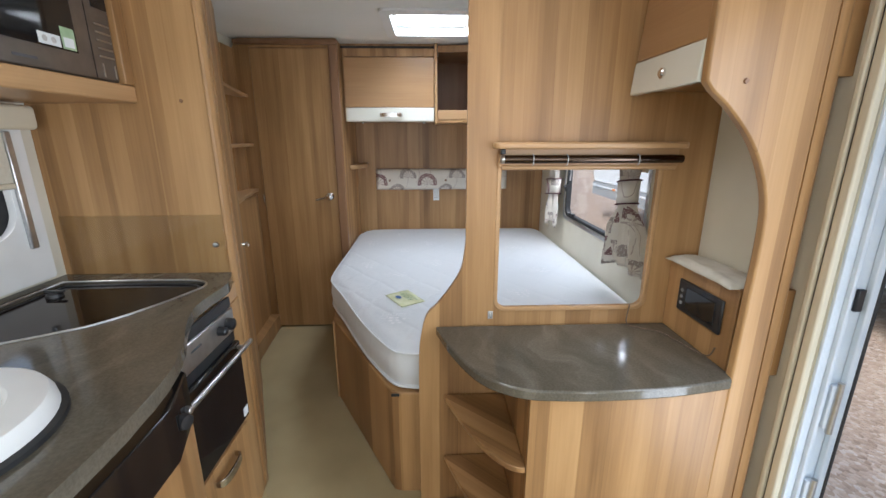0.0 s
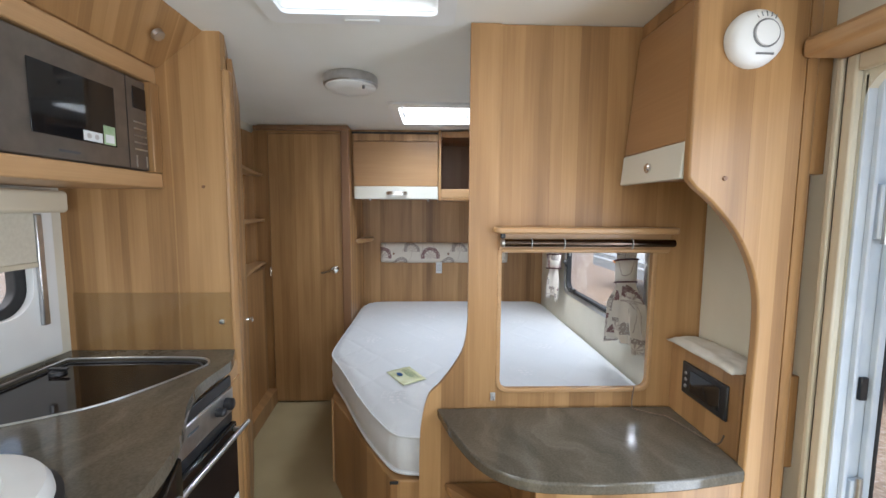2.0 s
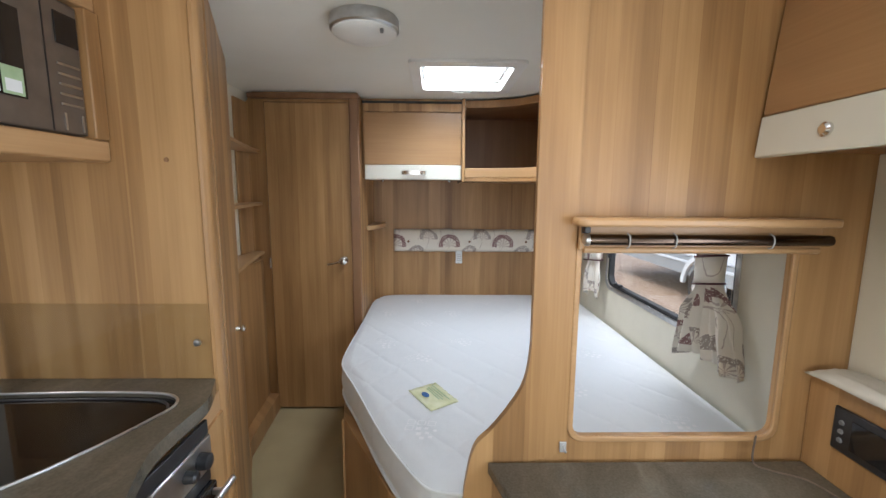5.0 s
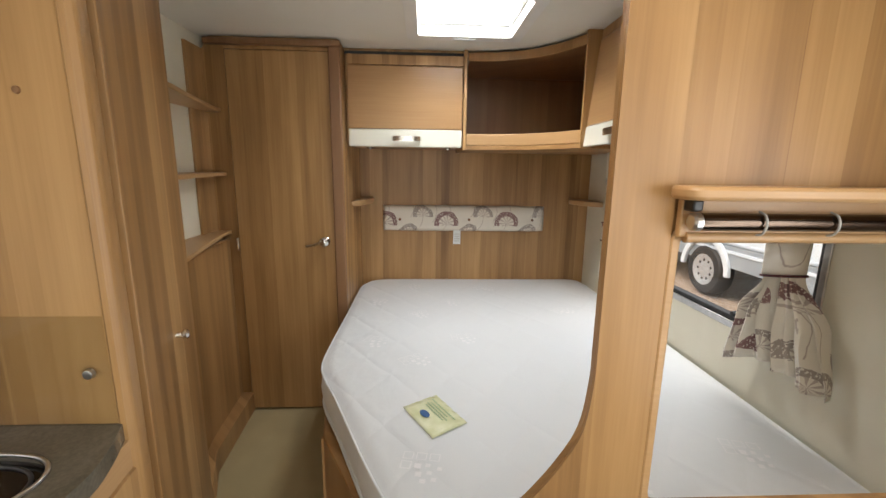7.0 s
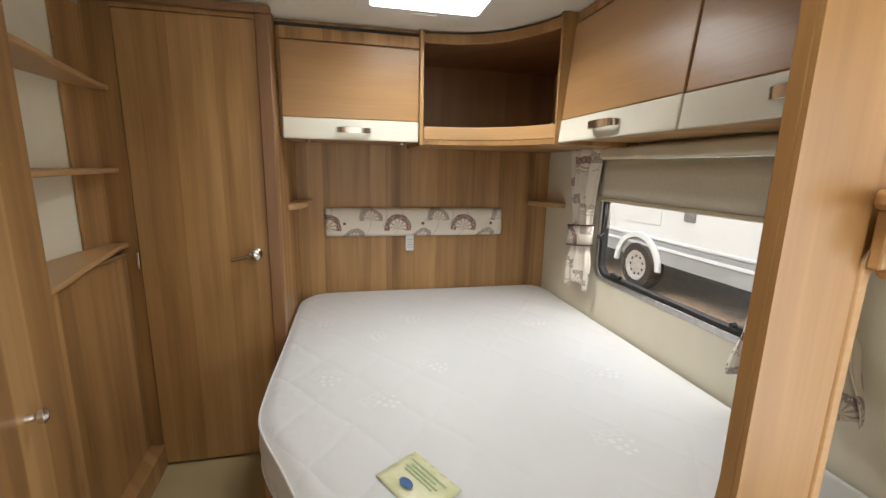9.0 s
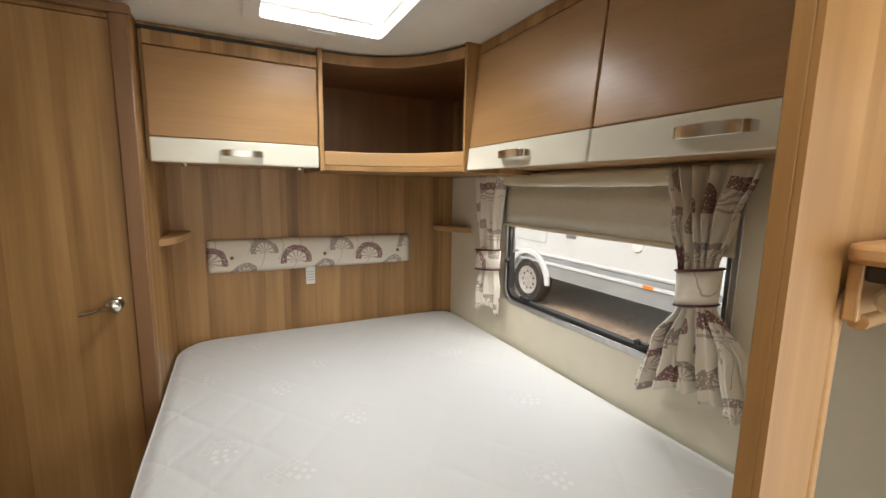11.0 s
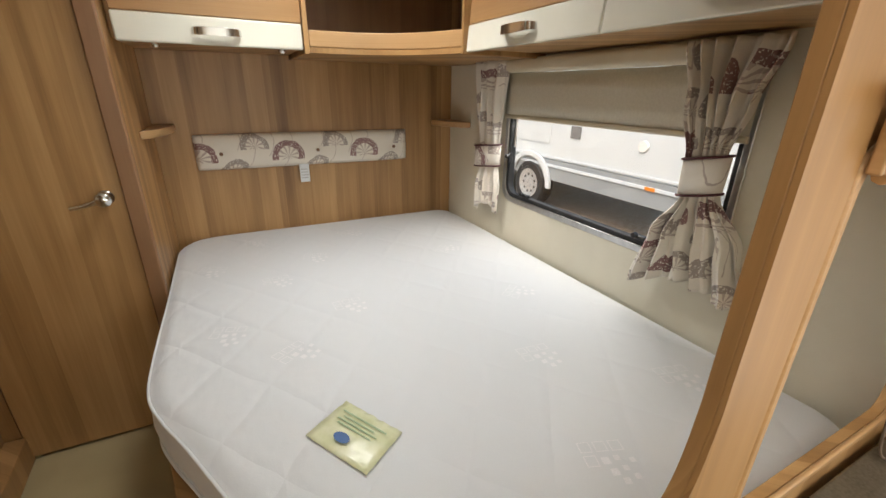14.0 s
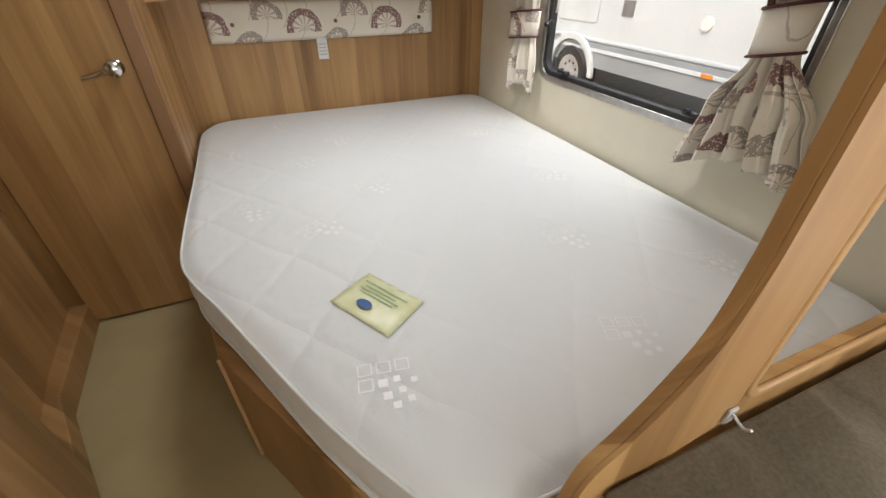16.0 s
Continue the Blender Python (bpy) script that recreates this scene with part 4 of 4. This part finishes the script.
box("print_bar", 2.337, 2.377, 3.3615, 3.3655, 1.697, 1.701, GREY_PLASTIC, al, 0)
tagged(lathe("screw_cap", [(0, 0), (0.006, 0), (0.005, 0.003), (0, 0.004)], pose(2.315, 3.3995, 1.435, 90), DARK_TRIM, None, 12), "small brown screw cap on the arched panel", "screw cap")
tagged(box("sensor_case", 2.33, 2.42, 3.375, 3.3995, 1.86, ZC - 0.004, WHITE_PLASTIC, None, 0.006), "small white plastic box at the ceiling", "sensor")

# ---- entrance ----
ent = thing("entrance_frame", (X1, 3.03, 0), "cream and aluminium entrance door frame with hinges", "door frame")
box("inner_trim", X1 - 0.022, X1 - 0.001, 3.383, 3.399, 0.0, 1.70, BLIND_CASE, ent, 0.004)
box("gap_seal", X1 - 0.014, X1 - 0.001, 3.378, 3.3825, 0.0, 1.70, RUBBER, ent, 0)
box("outer_trim", X1 - 0.020, X1 - 0.001, 3.352, 3.3775, 0.0, 1.70, BLIND_CASE, ent, 0.005)
box("near_trim", X1 - 0.020, X1 - 0.001, 2.70, 2.738, 0.0, 1.70, BLIND_CASE, ent, 0.005)
box("head_trim", X1 - 0.020, X1 - 0.001, 2.7385, 3.3515, 1.662, 1.70, BLIND_CASE, ent, 0.005)
box("jamb", X1 + 0.0, X1 + 0.075, 3.3420, 3.3505, 0.0, 1.655, ALUMINIUM, ent, 0.002)
box("jamb_rib", X1 + 0.02, X1 + 0.03, 3.3300, 3.3415, 0.0, 1.655, ALUMINIUM, ent, 0.002)
box("outer_rib", X1 + 0.065, X1 + 0.082, 3.3260, 3.3415, 0.0, 1.655, ALUMINIUM, ent, 0.003)
box("door_seal", X1 + 0.083, X1 + 0.092, 3.3260, 3.3480, 0.0, 1.655, RUBBER, ent, 0.002)
for z in (0.34, 0.62, 1.30):
    box("hinge", X1 + 0.036, X1 + 0.062, 3.3260, 3.3415, z, z + 0.12, ALUMINIUM, ent, 0.003)
    lathe("hinge_pin", [(0, 0), (0.007, 0), (0.007, 0.14), (0, 0.14)], pose(X1 + 0.05, 3.3230, z - 0.01), STEEL, ent, 12)
box("stay_catch", X1 + 0.042, X1 + 0.060, 3.332, 3.3415, 0.93, 0.985, BLACK, ent, 0.003)
pel = tagged(box("door_pelmet", 2.468, X1 - 0.001, 2.6, 3.399, 1.7005, 1.745, WOOD_EDGE, None, 0.012), "rounded wooden ledge above the entrance", "pelmet")
structure(box("step", X1 - 0.03, X1 + 0.2, 2.74, 3.30, -0.40, -0.07, GREY_PLASTIC, None, 0.01), "grey plastic entrance step", "step")
leaf = thing("entrance_door", (X1 + 0.12, 3.6, 0), "white aluminium entrance door folded open outside", "door")
box("leaf", X1 + 0.10, X1 + 0.135, 3.36, 3.92, 0.0, 1.65, ALUMINIUM, leaf, 0.01)
box("edge_strip", X1 + 0.096, X1 + 0.0995, 3.365, 3.395, 0.02, 1.63, STEEL, leaf, 0.001)

# ---- kitchen ----
kit = thing("kitchen_unit", (0.8, 3.3, 0), "kitchen unit with curved slate-grey worktop and wooden fronts", "kitchen unit")
wedge = smooth_line([(0.978, 3.831), (1.005, 3.76), (1.018, 3.70), (1.014, 3.60), (1.020, 3.52), (1.054, 3.425), (1.104, 3.324), (1.141, 3.211), (1.157, 3.093), (1.161, 2.99), (1.161, 2.5)], 6)
SINK = smooth_line([(0.50, 3.745), (0.70, 3.755), (0.87, 3.752), (0.935, 3.735), (0.960, 3.695), (0.948, 3.645), (0.91, 3.55), (0.85, 3.445), (0.78, 3.385), (0.68, 3.325), (0.60, 3.30), (0.50, 3.30)], 5)
plate("worktop", [*wedge, (X0 + 0.001, 2.5), (X0 + 0.001, 3.831)], "z", 0.855, 0.887, WORKTOP, kit, [SINK], 0.004)
body = [(0.99, 3.831), (1.005, 3.72), (1.01, 3.355), (1.07, 3.32), (1.105, 3.2), (1.118, 2.5)]
plate("carcass", [*body, (X0 + 0.001, 2.5), (X0 + 0.001, 3.831)], "z", 0.0, 0.80, WOOD, kit)
plate("top_rail", [*[(x - 0.006, y) for x, y in body], (0.96, 2.5), (0.96, 3.831)], "z", 0.8005, 0.8545, WOOD_EDGE, kit)
plate("sink_glass", SINK, "z", 0.868, 0.878, SINK_GLASS, kit)
tube("steel_rim", [(x, y, 0.8885) for x, y in SINK], 0.0032, STEEL, kit, 8, True)
ctr = Vector((0.74, 3.55))
tube("inner_rim", [(*(ctr + (Vector(p) - ctr) * 0.93), 0.8795) for p in SINK], 0.003, BLACK, kit, 8, True)
lathe("burner_knob", [(0, 0), (0.022, 0), (0.020, 0.010), (0.012, 0.014), (0, 0.014)], pose(0.555, 3.65, 0.8765), BLACK, kit, 18)
box("knob_bar", 0.53, 0.585, 3.645, 3.656, 0.8905, 0.897, BLACK, kit, 0.002)
bow_handle(kit, (1.020, 3.54, 0.36), (0, 1, 0), (1, 0, 0), 0.13)
box("drawer_front", 1.0105, 1.020, 3.365, 3.71, 0.02, 0.40, WOOD, kit, 0.003)

lid = thing("white_sink_lid", (0.88, 3.09, 0.887), "round white plastic lid in a black-rimmed bowl in the worktop", "sink lid")
lathe("bowl_rim", [(0.150, 0.0), (0.196, 0.0), (0.196, 0.008), (0.186, 0.010), (0.150, 0.008)], pose(0.878, 3.00, 0.8872), RUBBER, lid, 48)
lathe("lid", [(0, 0.030), (0.12, 0.030), (0.128, 0.040), (0.160, 0.042), (0.176, 0.038), (0.184, 0.024), (0.186, 0.011), (0, 0.011)], pose(0.878, 3.00, 0.8872), WHITE_PLASTIC, lid, 48)
for i in range(4):
    box("drain_rib", 0.80, 0.95, 2.94 + i * 0.035, 2.955 + i * 0.035, 0.9174, 0.9215, WHITE_PLASTIC, lid, 0.003)

ov = thing("oven", (1.03, 3.6, 0.42), "built-in oven with steel control strip and black glass door", "oven")
box("control_strip", 1.0105, 1.024, 3.362, 3.712, 0.735, 0.812, STEEL, ov, 0.004)
box("top_gap", 1.0105, 1.019, 3.362, 3.712, 0.8125, 0.846, BLACK, ov, 0.002)
box("vent_gap", 1.0105, 1.018, 3.362, 3.712, 0.700, 0.7345, BLACK, ov, 0.002)
box("glass_door", 1.0105, 1.032, 3.362, 3.712, 0.425, 0.6995, BLACK_GLASS, ov, 0.006)
tube("handle", [(1.056, 3.365, 0.684), (1.056, 3.735, 0.684)], 0.008, STEEL, ov)
for y in (3.39, 3.69):
    box("handle_arm", 1.032, 1.056, y - 0.006, y + 0.006, 0.678, 0.690, STEEL, ov, 0.002)
for y, r in ((3.665, 0.019), (3.615, 0.014)):
    lathe("knob", [(0, 0), (r, 0), (r * 0.9, 0.020), (r * 0.6, 0.024), (0, 0.024)], pose(1.0242, y, 0.775, 0, 90), BLACK, ov, 20)
box("print_bar", 1.0245, 1.0252, 3.47, 3.52, 0.782, 0.788, DARK_PRINT, ov, 0)
box("door_badge", 1.0325, 1.0332, 3.67, 3.70, 0.44, 0.47, PAPER, ov, 0)

fr = thing("fridge_front", (1.13, 3.1, 0.55), "black fridge control fascia under the worktop", "fridge")
plate("fascia", [(1.074, 3.345), (1.090, 3.335), (1.137, 3.2), (1.150, 2.6), (1.1185, 2.6), (1.1055, 3.2)], "z", 0.690, 0.812, BLACK_GLASS, fr, (), 0.003)
plate("door", [(1.074, 3.345), (1.086, 3.335), (1.131, 3.2), (1.144, 2.6), (1.1185, 2.6), (1.1055, 3.2)], "z", 0.03, 0.6895, WOOD, fr, (), 0.003)
for y, x, r in ((3.29, 1.107, 0.008), (3.25, 1.121, 0.018)):
    lathe("knob", [(0, 0), (r, 0), (r * 0.85, 0.014), (0, 0.016)], pose(x, y, 0.748, 0, 90, -18), (STEEL if r < 0.015 else BLACK), fr, 18)

sp = tagged(box("splashback", 0.465, 0.972, 3.8235, 3.8300, 0.8885, 1.082, SPLASH, None, 0.001), "low smoky glass splashback on the kitchen end panel", "splashback")
sp.visible_shadow = False
tagged(lathe("splashback_stud", [(0, 0), (0.009, 0), (0.008, 0.007), (0, 0.009)], pose(0.945, 3.823, 0.985, 90), STEEL, None, 14), "small metal stud holding the glass splashback", "stud")

# kitchen window with its blind
kw = thing("kitchen_window", (X0, 3.4, 1.03), "kitchen window in black rubber frame with white surround", "window")
plate("surround", rect(2.86, 3.776, 0.90, 1.415, 0.01), "x", X0 + 0.001, X0 + 0.022, WHITE_PLASTIC, kw, [rect(2.94, 3.70, 1.045, 1.385, 0.08, 8)], 0.004)
plate("seal", rect(2.925, 3.712, 1.033, 1.397, 0.08, 8), "x", X0 - 0.03, X0 - 0.002, RUBBER, kw, [rect(2.965, 3.67, 1.07, 1.36, 0.06, 8)], 0.003)
pane = plate("pane", rect(2.95, 3.69, 1.055, 1.375, 0.06, 8), "x", X0 - 0.042, X0 - 0.037, GLASS, kw)
pane.visible_shadow = False
box("blind_channel", X0 + 0.0225, X0 + 0.036, 3.710, 3.730, 1.005, 1.34, STEEL, kw, 0.003)
plate("blind_case", rect(X0 + 0.0225, X0 + 0.075, 1.345, 1.412, 0.014, 4), "y", 2.86, 3.776, BLIND_CASE, kw, (), 0.003)
box("blind_cloth", X0 + 0.027, X0 + 0.030, 2.88, 3.709, 1.20, 1.3445, BLIND, kw, 0)
box("blind_bar", X0 + 0.024, X0 + 0.034, 2.88, 3.709, 1.183, 1.1995, BLIND_CASE, kw, 0.003)

# overhead kitchen cupboard with the microwave
oc = thing("microwave_cupboard", (0.6, 3.3, 1.4), "wooden overhead kitchen cupboard with open microwave bay", "cupboard")
box("bottom_board", X0 + 0.001, 0.7740, 2.5, 3.831, 1.422, 1.471, WOOD_EDGE, oc, 0.005)
box("rail_above", X0 + 0.001, 0.7690, 2.5, 3.831, 1.748, 1.80, WOOD_EDGE, oc, 0.004)
box("bay_side", X0 + 0.001, 0.7760, 3.305, 3.323, 1.4715, 1.7475, WOOD, oc, 0.003)
box("end_strip", X0 + 0.001, 0.7760, 3.792, 3.831, 1.4715, 1.7475, WOOD, oc, 0.003)
bm = bmesh.new()
loop = [(X0 + 0.001, 1.8005), (0.7760, 1.8005), (0.92, ZC - 0.001), (X0 + 0.001, ZC - 0.001)]
va = [bm.verts.new((x, 2.5, z)) for x, z in loop]
vb = [bm.verts.new((x, 3.831, z)) for x, z in loop]
bm.faces.new(va), bm.faces.new(vb[::-1])
for i in range(4):
    bm.faces.new((va[i], va[(i + 1) % 4], vb[(i + 1) % 4], vb[i]))
finish("fascia", bm, WOOD, oc)
box("side_cupboard", X0 + 0.001, 0.7710, 2.5, 3.3045, 1.4715, 1.7475, WOOD, oc, 0.003)
lathe("spot_lamp", [(0, 0), (0.018, 0.0), (0.016, 0.012), (0, 0.014)], pose(0.862, 3.70, 1.852, 0, 135), STEEL, oc, 18)

mw = thing("microwave", (0.65, 3.554, 1.4725), "bronze-grey built-in microwave oven with dark glass door", "microwave")
box("case", X0 + 0.03, 0.7440, 3.326, 3.786, 1.4715, 1.7445, BLACK, mw, 0.004)
box("fascia", 0.7445, 0.7620, 3.324, 3.789, 1.4745, 1.7425, MICRO_GREY, mw, 0.005)
box("window", 0.7625, 0.7645, 3.410, 3.656, 1.527, 1.688, BLACK_GLASS, mw, 0.002)
box("display", 0.7625, 0.7645, 3.729, 3.783, 1.655, 1.718, BLACK_GLASS, mw, 0.002)
box("door_gap", 0.7625, 0.7632, 3.703, 3.706, 1.4775, 1.7405, BLACK, mw, 0)
for i in range(5):
    box("button_row", 0.7625, 0.7645, 3.727, 3.780, 1.6125 - i * 0.02, 1.6175 - i * 0.02, STEEL, mw, 0.001)
for y in (3.734, 3.776):
    box("latch_line", 0.7625, 0.7640, y - 0.002, y + 0.002, 1.4825, 1.5175, STEEL, mw, 0)
box("sticker_white", 0.7649, 0.7654, 3.545, 3.605, 1.531, 1.556, PAPER, mw, 0)
box("sticker_green", 0.7649, 0.7655, 3.610, 3.650, 1.530, 1.580, GREEN, mw, 0)
box("sticker_print", 0.7656, 0.7659, 3.615, 3.645, 1.535, 1.557, PAPER, mw, 0)
for y in (3.562, 3.586):
    lathe("sticker_dot", [(0, 0), (0.007, 0), (0.007, 0.0004), (0, 0.0004)], pose(0.7655, y, 1.5435, 0, 90), GREY_PRINT, mw, 12)
box("print_bar", 0.7625, 0.7630, 3.474, 3.534, 1.4925, 1.4985, DARK_PRINT, mw, 0)

# ---- ceiling lamp ----
lamp = thing("ceiling_lamp", (1.29, 4.36, ZC), "round silver-rimmed ceiling lamp, switched off", "ceiling lamp")
lathe("rim", [(0, 0), (0.108, 0), (0.112, -0.006), (0.112, -0.036), (0.107, -0.040), (0, -0.040)], pose(1.300, 4.262, ZC - 0.001), STEEL, lamp, 48)
lathe("diffuser", [(0.104, 0), (0.104, -0.006), (0.092, -0.014), (0.055, -0.019), (0, -0.021)], pose(1.300, 4.262, ZC - 0.0412), WHITE_PLASTIC, lamp, 48)
lathe("switch", [(0, 0), (0.006, 0), (0.005, -0.012), (0, -0.013)], pose(1.365, 4.19, ZC - 0.056), GREY_PLASTIC, lamp, 12)

# ---- outside ----
GZ = -0.40
structure(box("ground", -400, 400, -400, 400, GZ - 0.5, GZ, GRAVEL, None, 0), "pinkish brown gravel yard", "ground")


def vehicle():
    v = thing("parked_motorhome", (6.5, 7.3, GZ), "white motorhome with grey skirt parked on the gravel", "motorhome")
    plate("body", rect(3.6, 12.0, 0.39, 2.65, 0.20, 6), "x", 5.50, 7.60, VAN_WHITE, v)
    plate("skirt", rect(3.65, 11.95, 0.10, 0.385, 0.04, 4), "x", 5.48, 7.58, VAN_GREY, v)
    box("skirt_strip", 5.465, 5.4795, 3.7, 11.9, 0.285, 0.325, ALUMINIUM, v, 0.004)
    box("body_strip", 5.486, 5.4995, 3.7, 11.9, 0.405, 0.435, ALUMINIUM, v, 0.004)
    box("chassis", 6.2, 7.1, 3.9, 11.7, -0.02, 0.098, RUBBER, v, 0.02)
    wz = GZ + 0.37
    for y in (8.66, 4.9):
        lathe("wheel", [(0.20, 0.0), (0.24, -0.006), (0.32, -0.006), (0.352, 0.03), (0.36, 0.08), (0.36, 0.16), (0.34, 0.20), (0.20, 0.20)], pose(5.455, y, wz, 0, 90), RUBBER, v, 40)
        lathe("rim", [(0, 0.02), (0.06, 0.012), (0.10, 0.03), (0.17, 0.025), (0.205, 0.004), (0.22, 0.004), (0.22, 0.05), (0, 0.05)], pose(5.445, y, wz, 0, 90), RIM, v, 32)
        for i in range(9):
            an = 2 * math.pi * i / 9
            lathe("rim_hole", [(0, 0), (0.020, 0), (0.020, 0.002), (0, 0.002)], pose(5.4675, y + 0.135 * math.cos(an), wz + 0.135 * math.sin(an), 0, 90), BLACK, v, 10)
        out = [(y + 0.50 * math.cos(t * math.pi / 14), wz + 0.50 * math.sin(t * math.pi / 14)) for t in range(15)]
        inn = [(y + 0.42 * math.cos(t * math.pi / 14), wz + 0.42 * math.sin(t * math.pi / 14)) for t in range(15)]
        plate("wheel_arch", [*out, *inn[::-1]], "x", 5.43, 5.4795, VAN_WHITE, v, (), 0.008)
    for y in (6.55, 4.3, 10.8):
        box("marker_lamp", 5.455, 5.4645, y - 0.065, y + 0.065, 0.285, 0.325, ORANGE, v, 0.004)
    box("vent", 5.488, 5.4995, 7.72, 7.90, 0.72, 0.88, GREY_PLASTIC, v, 0.004)
    lathe("socket", [(0, 0), (0.07, 0), (0.06, 0.02), (0, 0.022)], pose(5.4995, 6.75, 0.74, 0, -90), WHITE_PLASTIC, v, 24)
    plate("locker_door", rect(8.3, 9.1, 0.60, 1.05, 0.05), "x", 5.490, 5.4995, VAN_WHITE, v, (), 0.003)
    plate("window", rect(8.6, 9.9, 1.15, 1.8, 0.1), "x", 5.485, 5.4995, BLACK_GLASS, v, (), 0.004)
    plate("window", rect(5.2, 6.6, 1.3, 1.95, 0.1), "x", 5.485, 5.4995, BLACK_GLASS, v, (), 0.004)
    return v


vehicle()

# empties stand at the base of their things, parts keep their places
for ob in list(scene.objects):
    if ob.type == "EMPTY" and "at" in ob:
        at = Vector(ob["at"])
        del ob["at"]
        ob.location = at
        for ch in ob.children:
            ch.matrix_parent_inverse = Matrix.Translation(-at)
